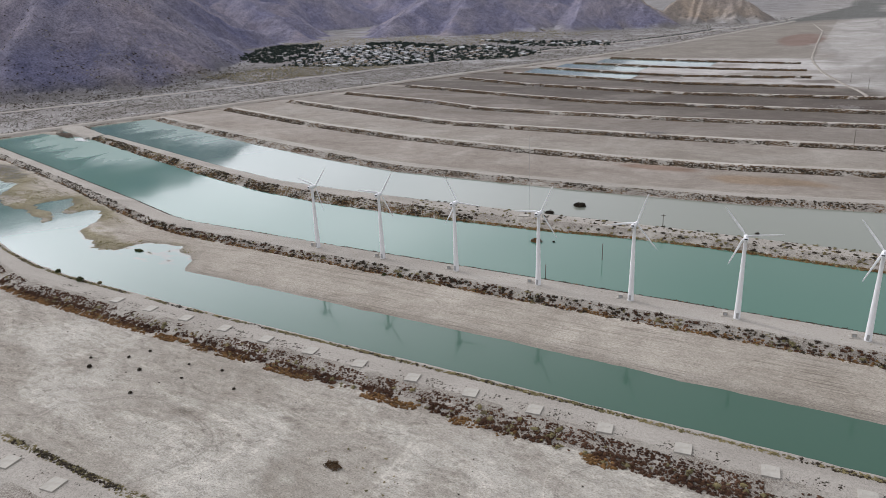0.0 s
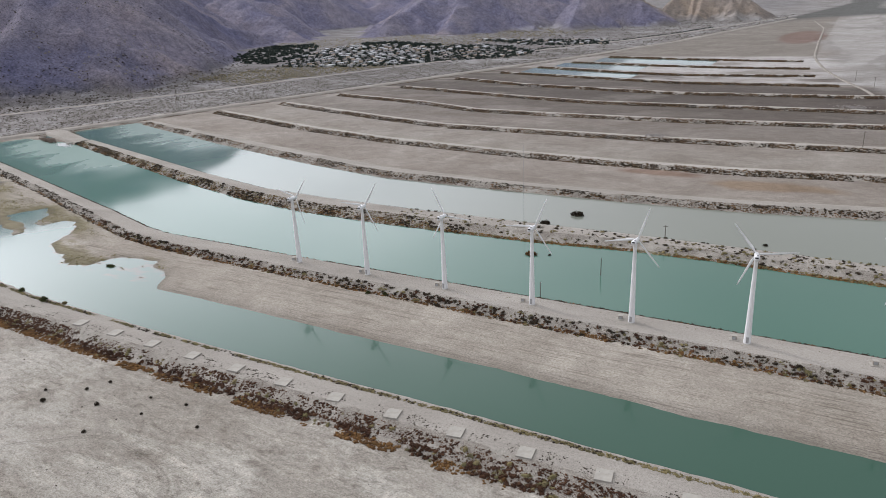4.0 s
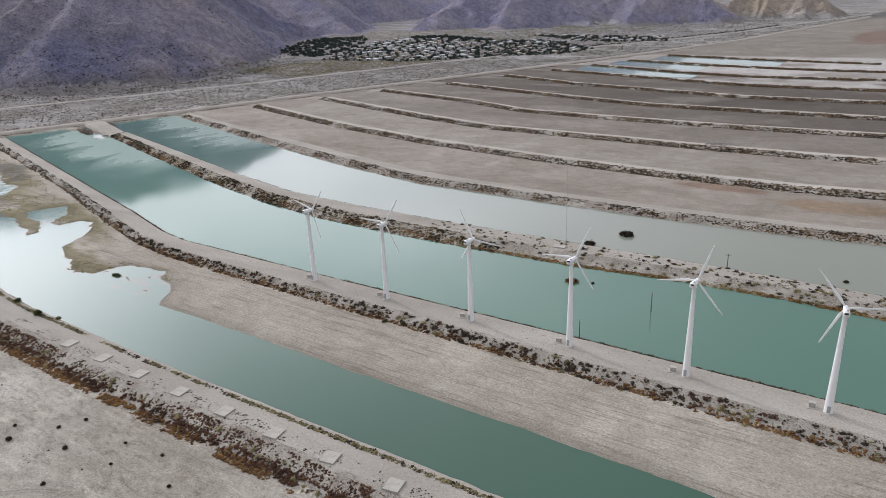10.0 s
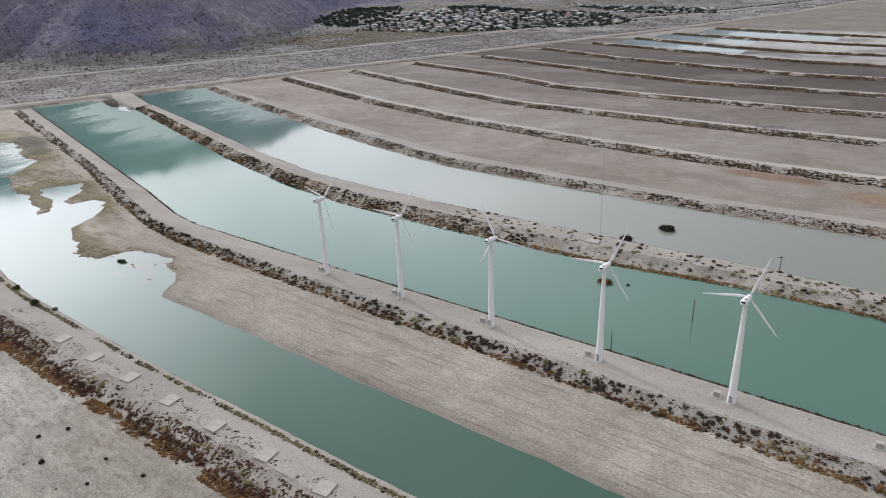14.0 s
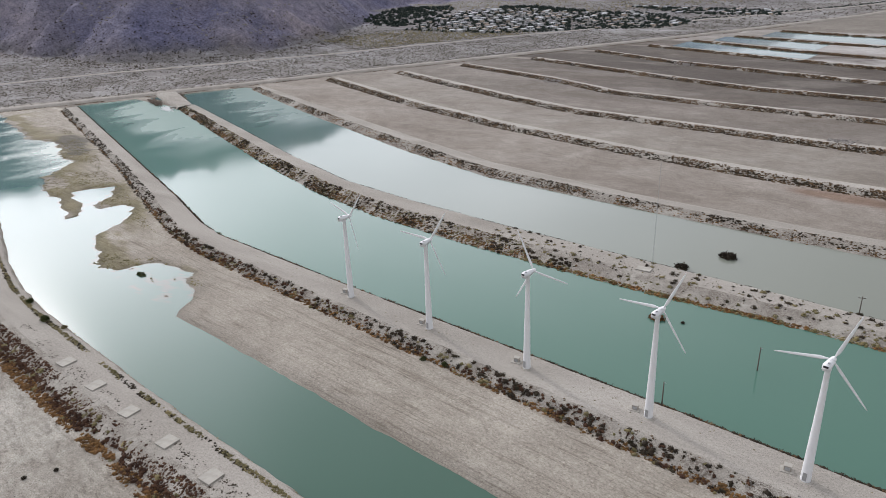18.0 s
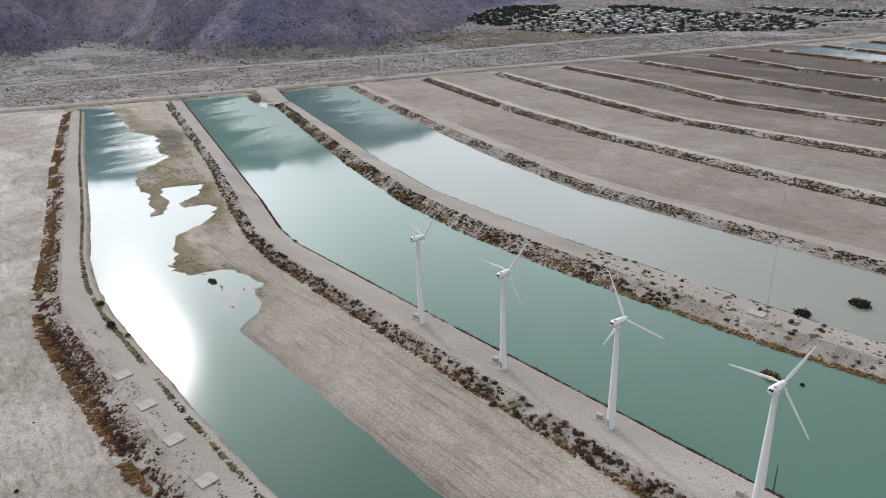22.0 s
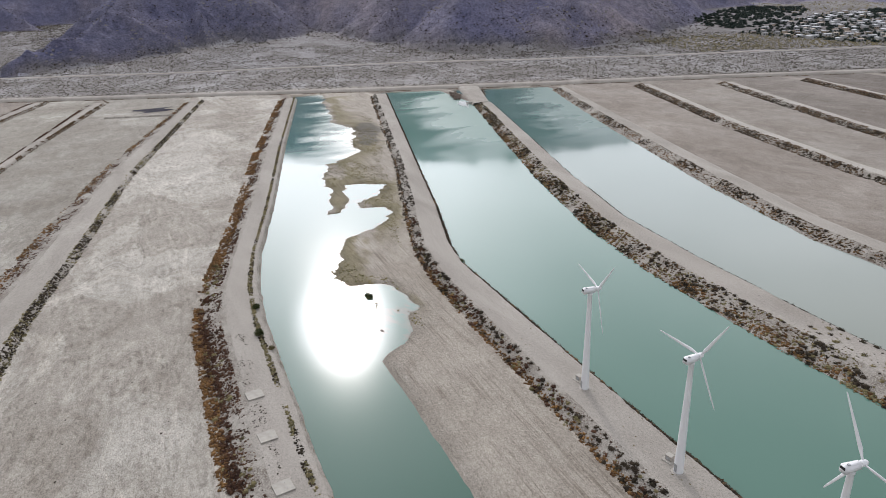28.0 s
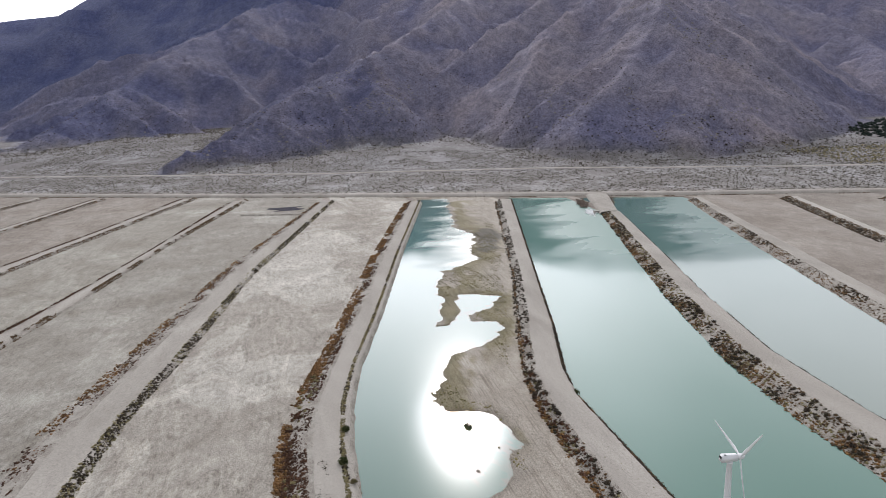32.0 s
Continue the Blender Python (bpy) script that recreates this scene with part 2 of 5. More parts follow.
def mountain_material():
    """Varnished rock: tan crests, dark purple gullies and blue haze paint light into the vertex colours, with scree and
    grain.
    """
    m, nt, b = material("mountain_rock", 0.95, spec=0.1)
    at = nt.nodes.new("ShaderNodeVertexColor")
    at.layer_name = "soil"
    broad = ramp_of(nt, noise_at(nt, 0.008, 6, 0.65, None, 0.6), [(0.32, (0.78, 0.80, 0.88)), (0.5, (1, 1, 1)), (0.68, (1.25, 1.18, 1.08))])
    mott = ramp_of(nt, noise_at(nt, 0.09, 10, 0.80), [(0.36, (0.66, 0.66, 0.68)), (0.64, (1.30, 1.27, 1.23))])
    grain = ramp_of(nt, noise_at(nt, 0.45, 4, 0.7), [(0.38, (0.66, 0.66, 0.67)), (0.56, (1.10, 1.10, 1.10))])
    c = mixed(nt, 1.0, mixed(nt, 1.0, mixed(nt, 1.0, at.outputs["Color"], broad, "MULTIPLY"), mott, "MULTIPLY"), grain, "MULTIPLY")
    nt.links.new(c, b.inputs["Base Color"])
    bump(nt, b, noise_at(nt, 0.09, 10, 0.75), 1.0, 9.0)
    return m


def water_material(name, colour, ruffled=None, west_colour=None, bed=None):
    """Turbid pond water. ruffled: the line y + 0.263 x beyond which wind roughens the western end."""
    m, nt, b = material(name, 0.06, spec=0.5)
    b.inputs["IOR"].default_value = 1.333
    lo = tuple(c * 0.88 for c in colour)
    nt.links.new(ramp_of(nt, noise_at(nt, 0.012, 3, 0.5, (0.5, 1.4, 1)), [(0.3, lo), (0.7, colour)]), b.inputs["Base Color"])
    if west_colour:
        co = nt.nodes.new("ShaderNodeTexCoord")
        xyz = nt.nodes.new("ShaderNodeSeparateXYZ")
        nt.links.new(co.outputs["Object"], xyz.inputs[0])
        silt = node(nt, "ShaderNodeMapRange")
        silt.inputs["From Min"].default_value, silt.inputs["From Max"].default_value = -230, 70
        nt.links.new(xyz.outputs["X"], silt.inputs["Value"])
        body = mixed(nt, silt.outputs["Result"], west_colour, colour)
        if bed:
            depth = nt.nodes.new("ShaderNodeVertexColor")
            depth.layer_name = "soil"
            body = mixed(nt, depth.outputs["Alpha"], body, bed)
        nt.links.new(body, b.inputs["Base Color"])
    calm = ramp_of(nt, noise_at(nt, 0.02, 4, 0.6, (0.7, 1.2, 1), 0.3), [(0.40, (0.045,) * 3), (0.66, (0.085,) * 3)])
    if ruffled is not None:
        # wind-ruffled tongues that reach out from the north bank at the western end
        co = nt.nodes.new("ShaderNodeTexCoord")
        across = node(nt, "ShaderNodeVectorMath")
        across.operation = "DOT_PRODUCT"
        across.inputs[1].default_value = (0.263, 1.0, 0.0)
        nt.links.new(co.outputs["Object"], across.inputs[0])
        finger = node(nt, "ShaderNodeMath")
        finger.operation = "MULTIPLY_ADD"
        finger.inputs[1].default_value = 85.0
        nt.links.new(noise_at(nt, 1.0, 7, 0.58, (0.028, 0.009, 1), 1.4, 15), finger.inputs[0])
        nt.links.new(across.outputs["Value"], finger.inputs[2])
        edge = node(nt, "ShaderNodeMapRange")
        edge.inputs["From Min"].default_value, edge.inputs["From Max"].default_value = ruffled + 26, ruffled + 58
        nt.links.new(finger.outputs[0], edge.inputs["Value"])
        xyz = nt.nodes.new("ShaderNodeSeparateXYZ")
        nt.links.new(co.outputs["Object"], xyz.inputs[0])
        west = node(nt, "ShaderNodeMapRange")
        west.inputs["From Min"].default_value, west.inputs["From Max"].default_value = -190, -240
        nt.links.new(xyz.outputs["X"], west.inputs["Value"])
        both = node(nt, "ShaderNodeMath")
        both.operation = "MULTIPLY"
        nt.links.new(edge.outputs["Result"], both.inputs[0])
        nt.links.new(west.outputs["Result"], both.inputs[1])
        calm = mixed(nt, both.outputs[0], calm, (0.36, 0.36, 0.36))
    if bed:
        ripple = node(nt, "ShaderNodeMapRange")
        ripple.inputs["From Min"].default_value, ripple.inputs["From Max"].default_value = -210, -120
        ripple.inputs["To Min"].default_value, ripple.inputs["To Max"].default_value = 0.0, 1.0
        nt.links.new(xyz.outputs["X"], ripple.inputs["Value"])
        b.inputs["Specular IOR Level"].default_value = 0.16
        b.inputs["Coat Weight"].default_value, b.inputs["Coat IOR"].default_value = 0.62, 1.333
        nt.links.new(calm, b.inputs["Coat Roughness"])
        calm = mixed(nt, ripple.outputs["Result"], calm, (0.16, 0.16, 0.16))
    nt.links.new(calm, b.inputs["Roughness"])
    bump(nt, b, noise_at(nt, 0.9, 3, 0.5), 0.02, 0.05)
    return m


M = {
    "ground": ground_material(),
    "mountain": mountain_material(),
    "levee": litter_soil("levee_gravel", (0.355, 0.335, 0.298), (0.28, 0.26, 0.228)),
    "road": soil("graded_dirt", (0.375, 0.351, 0.315), (0.275, 0.254, 0.224), 0.05, 1.5, (0.4, 1.5, 1))[0],
    # paler copy of the graded dirt, for the basin levee crests
    "road_pale": soil("pale_graded_dirt", (0.44, 0.415, 0.375), (0.33, 0.305, 0.27), 0.05, 1.5, (0.4, 1.5, 1))[0],
    "water_near": water_material("turbid_water", (0.041, 0.098, 0.069), -56, (0.088, 0.185, 0.158), (0.130, 0.122, 0.096)),
    "water_mid": water_material("turquoise_water", (0.074, 0.162, 0.124), 12, (0.100, 0.205, 0.170)),
    "water_far": water_material("milky_water", (0.205, 0.222, 0.186), 84, (0.09, 0.172, 0.15)),
    "water_shallow": water_material("shallow_water", (0.26, 0.36, 0.36)),
    "water_puddle": water_material("muddy_water", (0.06, 0.055, 0.05)),
    "rock_brown": plain("brown_rubble", (0.16, 0.125, 0.10), 0.95, 0.35, 0.6),
    "cabinet": plain("beige_enamel", (0.36, 0.33, 0.29), 0.6, 0.12, 1.0),
    "house_white": plain("white_stucco", (0.48, 0.48, 0.475), 0.9, 0.08, 0.3),
    "house_tan": plain("tan_stucco", (0.48, 0.40, 0.32), 0.9, 0.1, 0.3),
    "house_grey": plain("grey_siding", (0.42, 0.43, 0.44), 0.8, 0.1, 0.3),
    "roof_white": plain("white_roof", (0.50, 0.51, 0.53), 0.7, 0.08, 0.3),
    "roof_grey": plain("grey_roof", (0.25, 0.25, 0.26), 0.85, 0.15, 0.3),
    "roof_tan": plain("tan_roof", (0.42, 0.36, 0.31), 0.85, 0.12, 0.3),
    "concrete": plain("weathered_concrete", (0.385, 0.365, 0.325), 0.9, 0.14, 0.8),
    "white_paint": plain("white_enamel", (0.80, 0.81, 0.82), 0.4, 0.03, 0.4),
    "blade": plain("white_gelcoat", (0.78, 0.79, 0.80), 0.35, 0.03, 0.5),
    "dark": plain("dark_opening", (0.02, 0.02, 0.022), 0.8),
    "grey_metal": plain("galvanised_steel", (0.42, 0.43, 0.44), 0.5, 0.15, 3.0, 0.6),
    "wood": plain("weathered_timber", (0.10, 0.085, 0.07), 0.9, 0.25, 3.0),
    "foam": plain("churned_foam", (0.8, 0.82, 0.82), 0.6, 0.1, 1.0),
    "clod": plain("dry_clods", (0.30, 0.28, 0.25), 0.95, 0.35, 0.4),
    "rock": plain("grey_boulder", (0.27, 0.25, 0.235), 0.95, 0.3, 0.8),
}


def foliage(name, colours):
    """Dry scrub: each clump takes its own tint."""
    m, nt, b = material(name, 0.95, spec=0.1)
    g = nt.nodes.new("ShaderNodeNewGeometry")
    n = len(colours)
    spot = node(nt, "ShaderNodeMapRange")
    spot.inputs["From Min"].default_value, spot.inputs["From Max"].default_value = 0.30, 0.70
    nt.links.new(noise_at(nt, 0.5, 3, 0.6), spot.inputs["Value"])
    fac = node(nt, "ShaderNodeMath")
    fac.operation = "MULTIPLY_ADD"
    fac.inputs[1].default_value = 0.6
    nt.links.new(g.outputs["Random Per Island"], fac.inputs[0])
    share = node(nt, "ShaderNodeMath")
    share.operation = "MULTIPLY"
    share.inputs[1].default_value = 0.4
    nt.links.new(spot.outputs["Result"], share.inputs[0])
    nt.links.new(share.outputs[0], fac.inputs[2])
    col = ramp_of(nt, fac.outputs[0], [(i / max(1, n - 1), c) for i, c in enumerate(colours)])
    tint = ramp_of(nt, noise_at(nt, 0.12, 3), [(0.35, (0.75, 0.75, 0.75)), (0.65, (1.2, 1.15, 1.1))])
    nt.links.new(mixed(nt, 1.0, col, tint, "MULTIPLY"), b.inputs["Base Color"])
    return m


M["scrub_brown"] = foliage("dead_brown_scrub", [(0.05, 0.034, 0.024), (0.095, 0.064, 0.04), (0.155, 0.105, 0.06), (0.08, 0.062, 0.042)])
M["scrub_maroon"] = foliage("dead_maroon_scrub", [(0.038, 0.023, 0.019), (0.062, 0.036, 0.027), (0.11, 0.06, 0.036), (0.055, 0.04, 0.033)])
M["scrub_rust"] = foliage("rust_coloured_scrub", [(0.07, 0.042, 0.024), (0.13, 0.072, 0.034), (0.22, 0.125, 0.05), (0.12, 0.085, 0.048)])
M["scrub_olive"] = foliage("olive_scrub", [(0.085, 0.08, 0.045), (0.16, 0.145, 0.075), (0.24, 0.205, 0.11), (0.11, 0.10, 0.07)])
M["scrub_desert"] = foliage("desert_scrub", [(0.03, 0.03, 0.024), (0.06, 0.056, 0.044), (0.10, 0.09, 0.066), (0.045, 0.043, 0.036)])
M["scrub_green"] = foliage("green_bush_leaves", [(0.035, 0.05, 0.02), (0.07, 0.085, 0.035), (0.10, 0.11, 0.05)])
M["scrub_dark"] = foliage("dark_bush_twigs", [(0.026, 0.022, 0.018), (0.055, 0.044, 0.033), (0.045, 0.043, 0.027)])
# leaf green shifted towards blue as distance haze
M["tree_dark"] = foliage("dark_tree_leaves", [(0.016, 0.025, 0.024), (0.03, 0.044, 0.038), (0.046, 0.056, 0.05)])
M["reed"] = foliage("drowned_grass", [(0.13, 0.12, 0.055), (0.19, 0.17, 0.08), (0.10, 0.10, 0.05)])

# ---- helpers for meshes ----


def part(name, bm, mat, parent=None, label="", smooth=False):
    me = bpy.data.meshes.new(name)
    bm.to_mesh(me)
    bm.free()
    me.materials.append(mat)
    if smooth:
        me.polygons.foreach_set("use_smooth", [True] * len(me.polygons))
    ob = new(name, me)
    if parent is not None:
        ob.parent = parent
    return tagged(ob, label) if label else ob


def empty(name, m, label, category, group=""):
    ob = new(name)
    ob.matrix_basis = m
    return tagged(ob, label, category, group)


def box(bm, sx, sy, sz, at=(0, 0, 0), bevel=0.0, m=None):
    r = bmesh.ops.create_cube(bm, size=1.0, matrix=Matrix.Translation(at) @ (m or Matrix()) @ Matrix.Diagonal((sx, sy, sz, 1)))
    if bevel:
        es = list({e for v in r["verts"] for e in v.link_edges})
        bmesh.ops.bevel(bm, geom=es, offset=bevel, segments=2, affect="EDGES", profile=0.6)
    return r["verts"]


def lathe(bm, profile, seg=20, m=None):
    """A round body from (radius, height) pairs."""
    rings = []
    for r, z in profile:
        rings.append([bm.verts.new((m or Matrix()) @ Vector((r * math.cos(2 * math.pi * i / seg), r * math.sin(2 * math.pi * i / seg), z))) for i in range(seg)])
    for a, b in zip(rings, rings[1:]):
        for i in range(seg):
            bm.faces.new((a[i], a[(i + 1) % seg], b[(i + 1) % seg], b[i]))
    bm.faces.new(rings[-1])
    bm.faces.new(rings[0][::-1])


def lerp_line(points):
    xs = np.array([p[0] for p in points], float)
    ys = np.array([p[1] for p in points], float)
    o = np.argsort(xs)
    return lambda x: np.interp(x, xs[o], ys[o])


def value_noise(x, y, scale, seed):
    """Smooth noise in 0..1 on a lattice, for heights."""
    x, y = x / scale + seed * 17.3, y / scale - seed * 9.1
    xi, yi = np.floor(x).astype(np.int64), np.floor(y).astype(np.int64)
    fx, fy = x - xi, y - yi
    fx, fy = fx * fx * (3 - 2 * fx), fy * fy * (3 - 2 * fy)

    def h(a, b):
        n = (a * 374761393 + b * 668265263 + seed * 1442695041) & 0xFFFFFFFF
        n = ((n ^ (n >> 13)) * 1274126177) & 0xFFFFFFFF
        return ((n ^ (n >> 16)) & 0xFFFF) / 65535.0

    return (h(xi, yi) * (1 - fx) + h(xi + 1, yi) * fx) * (1 - fy) + (h(xi, yi + 1) * (1 - fx) + h(xi + 1, yi + 1) * fx) * fy


def fractal(x, y, scale, seed, octaves=5, gain=0.5):
    out, amp, tot = 0, 1.0, 0.0
    for k in range(octaves):
        out, tot = out + amp * value_noise(x, y, scale / 2 ** k, seed + k), tot + amp
        amp *= gain
    return out / tot


def smooth01(a, b, v):
    t = np.clip((v - a) / (b - a), 0, 1)
    return t * t * (3 - 2 * t)

# ---- the plan: levees run along x, given by the lines of their two toes ----
# name: (south toe, north toe, crest height)
EAST = 300
LEVEES = {
    "pad_levee": ([(-424, 13), (-257, -33), (-185, -50), (-123, -66), (-95, -74), (-70, -77.5), (0, -78), (120, -77.5), (190, -79), (EAST, -80)],
                  [(-418, 26), (-276, -11), (-166, -38), (-118, -51), (-90, -56), (-65, -58), (0, -59), (100, -57.5), (190, -57), (EAST, -57)], 2.0),
    "turbine_levee": ([(-403, 77), (-208, 28), (-128, 4), (-95, -5), (-70, -8.5), (-45, -9.6), (0, -10.6), (100, -12), (EAST, -12.5)],
                      [(-400, 91), (-191, 36), (-136, 22), (-95, 10), (-78, 7), (-55, 7), (0, 7), (100, 8), (EAST, 8)], 2.0),
    "middle_levee": ([(-328, 129), (-236, 101), (-151, 76), (-91, 61), (-48, 55), (1, 53.5), (68, 56), (102, 60), (133, 61), (190, 58), (EAST, 57)],
                     [(-326, 143), (-224, 115), (-150, 94), (-91, 80), (-49, 77), (0, 76), (100, 76.5), (190, 75), (EAST, 75)], 2.0),
    "north_levee": ([(-356, 208), (-223, 166), (-112, 135), (-44, 121), (26, 120), (85, 120), (134, 122), (191, 130), (EAST, 142)],
                    [(-354, 220), (-223, 184), (-136, 161), (-54, 140), (21, 134), (81, 134), (132, 137), (191, 146), (EAST, 158)], 2.0),
    "field_levee": ([(-455, -52), (-266, -106), (-163, -128), (-107, -140), (-81, -145), (0, -147), (EAST, -148)],
                    [(-452, -38), (-244, -91), (-141, -109), (-98, -118), (-65, -122), (6, -127), (EAST, -127)], 1.6),
    "south_levee": ([(-484, -121), (-308, -156), (-221, -177), (-175, -190), (-80, -208), (EAST, -225)],
                    [(-482, -106), (-333, -143), (-226, -164), (-175, -176), (-80, -192), (EAST, -208)], 1.6),
    "outer_levee": ([(-514, -164), (-395, -199), (-300, -230), (-150, -262), (EAST, -290)],
                    [(-508, -149), (-392, -186), (-292, -217), (-150, -248), (EAST, -275)], 1.6),
    "far_south_levee": ([(-545, -240), (-411, -274), (-250, -315), (EAST, -360)], [(-539, -227), (-411, -262), (-250, -301), (EAST, -345)], 1.6),
    "last_south_levee": ([(-576, -294), (-523, -309), (-350, -355), (EAST, -440)], [(-572, -282), (-523, -298), (-350, -343), (EAST, -425)], 1.6),
}
# the dry basins to the north, by their crest lines
CRESTS = [
    ("basin_levee_1", [(-332, 275), (-190, 230), (-102, 209), (-8, 196), (64, 190), (124, 190), (193, 198), (EAST, 215)], 16),
    ("basin_levee_2", [(-305, 332), (-150, 283), (-87, 266), (4, 262), (63, 259), (114, 259), (194, 261), (EAST, 268)], 16),
    ("basin_levee_3", [(-283, 394), (-167, 364), (-98, 336), (-21, 329), (67, 326), (195, 331), (EAST, 336)], 15),
    ("basin_levee_4", [(-250, 460), (-110, 418), (-18, 394), (95, 391), (196, 388), (230, 390)], 15),
    ("basin_levee_5", [(-224, 536), (-117, 492), (39, 457), (171, 458), (200, 460)], 15),
    ("basin_levee_6", [(-196, 597), (24, 528), (160, 523)], 15),
    ("basin_levee_7", [(-172, 655), (-60, 610), (15, 590), (138, 592)], 13),
    ("basin_levee_8", [(-150, 715), (-40, 680), (40, 662), (130, 655)], 13),
    ("basin_levee_9", [(-122, 785), (20, 745), (120, 728)], 13),
]
for _name, _line, _w in CRESTS:
    LEVEES[_name] = ([(x, y - _w / 2) for x, y in _line], [(x, y + _w / 2) for x, y in _line], 1.6)
TOE = {k: (lerp_line(s), lerp_line(n)) for k, (s, n, h) in LEVEES.items()}

# the embankment road along the western ends of all basins, and the second track beyond it
ROAD_W = lerp_line([(y, x) for x, y in [(-690, -520), (-609, -333), (-514, -126), (-440, 53), (-377, 215), (-330, 352), (-304, 417), (-233, 604), (-176, 751), (-90, 1021), (35, 1668), (160, 2600)]])
ROAD_2 = lerp_line([(y, x) for x, y in [(-830, -560), (-755, -385), (-677, -196), (-611, -24), (-544, 191), (-455, 397), (-385, 600), (-320, 760), (-230, 950), (-125, 1227), (25, 1804), (150, 2600)]])
# the edge of the dry sand in the first pond: sand lies north of it
SPIT = lerp_line([(-420, 46), (-384, 38), (-323, 27), (-301, 33), (-265, 25), (-240, 20), (-228, 6), (-217, 0), (-200, -4), (-186, -6), (-183, 4), (-176, 13),
                  (-163, 4), (-156, -3), (-150, -5), (-147, 3), (-138, 2), (-133, -1), (-124, -11), (-119, -21), (-108, -27), (-100, -31), (-87, -34.5), (-81, -31),
                  (-77, -24), (-73, -18), (-60, -18.5), (-48, -23), (-40, -27), (-37, -33), (-34, -36.5), (8, -36), (50, -36.5), (90, -36.5), (143, -37.5), (EAST, -37)])
# ridges of the mountains: x, y, height of the crest; then the slope of the flanks
RIDGES = [
    ([(-560, 330, 12), (-620, 350, 62), (-700, 395, 118), (-800, 435, 168), (-900, 470, 215), (-1200, 520, 295), (-1700, 620, 408), (-2200, 700, 510)], 0.62),
    ([(-560, 330, 12), (-660, 300, 80), (-800, 435, 168)], 0.62),
    ([(-690, -205, 10), (-717, -190, 21), (-765, -123, 38), (-856, -75, 70), (-981, 20, 112), (-1181, 190, 195), (-1355, 322, 250), (-1700, 450, 380), (-2100, 560, 480)], 0.60),
    ([(-1201, 237, 200), (-1044, 245, 118), (-863, 223, 50), (-767, 197, 20)], 0.60),
    ([(-1150, -900, 25), (-1000, -440, 15), (-1080, -420, 40), (-1273, -373, 95), (-1700, -225, 222), (-2007, -60, 335), (-2403, 215, 520)], 0.45),
    ([(-2850, -2300, 300), (-2950, -1700, 330), (-3125, -1166, 390), (-3196, -928, 445), (-3254, -665, 540), (-3100, -215, 650), (-2600, 331, 595), (-2232, 831, 585), (-1955, 1154, 545), (-1829, 1457, 500), (-1762, 1629, 380)], 0.55),
    ([(-745, 885, 23), (-865, 952, 57), (-1021, 1022, 103), (-1208, 1111, 165), (-1480, 1120, 270), (-1750, 1060, 370), (-2100, 900, 470)], 0.60),
    ([(-665, 1051, 46), (-671, 1225, 91), (-637, 1414, 143), (-534, 1516, 151), (-405, 1564, 119), (-263, 1501, 58)], 0.55),
    ([(-637, 1414, 143), (-547, 1100, 35)], 0.5),
    ([(-405, 1564, 119), (-356, 1274, 19)], 0.5),
    ([(-1735, 1718, 221), (-1473, 1820, 172), (-1340, 2044, 203), (-1100, 1959, 206)], 0.45),
    ([(-272, 1602, 12), (-228, 1725, 57), (-177, 1775, 74), (-76, 1740, 49), (1, 1648, 2)], 0.55),
    ([(-177, 1775, 74), (-166, 1604, -3)], 0.5),
]


def side_spurs(ridges):
    """Spurs that run down both sides of the crests, so that gullies lie between them."""
    rr = random.Random(31)
    out = []
    for pts, slope in ridges:
        for (x0, y0, z0), (x1, y1, z1) in zip(pts, pts[1:]):
            run = math.hypot(x1 - x0, y1 - y0)
            n = max(1, int(run / 125))
            ux, uy = (x1 - x0) / run, (y1 - y0) / run
            if z1 > z0:
                ux, uy = -ux, -uy
            for i in range(n):
                s = (i + rr.uniform(0.2, 0.8)) / n
                x, y, z = x0 + s * (x1 - x0), y0 + s * (y1 - y0), z0 + s * (z1 - z0)
                if z < 45:
                    continue
                for side in (-1, 1):
                    a = radians(rr.uniform(48, 80)) * side
                    dx, dy = ux * math.cos(a) - uy * math.sin(a), ux * math.sin(a) + uy * math.cos(a)
                    fall = slope * rr.uniform(0.68, 0.80)
                    if -960 < x < -500 and 280 < y < 560 and dy > 0:
                        fall = slope * 1.05
                    run2 = min(z / fall, 620) * rr.uniform(0.7, 0.95)
                    b = a + radians(rr.uniform(-25, 12)) * side
                    ex, ey = ux * math.cos(b) - uy * math.sin(b), ux * math.sin(b) + uy * math.cos(b)
                    xm, ym, zm = x + dx * run2 * 0.5, y + dy * run2 * 0.5, z - fall * run2 * 0.5 * rr.uniform(0.7, 1.0)
                    out.append(([(x, y, z - 2), (xm, ym, zm), (xm + ex * run2 * 0.5, ym + ey * run2 * 0.5, z - fall * run2)], rr.uniform(0.72, 0.9)))
    return out


RIDGES = [(p, s * 1.12) for p, s in RIDGES]
RIDGES += side_spurs(RIDGES)


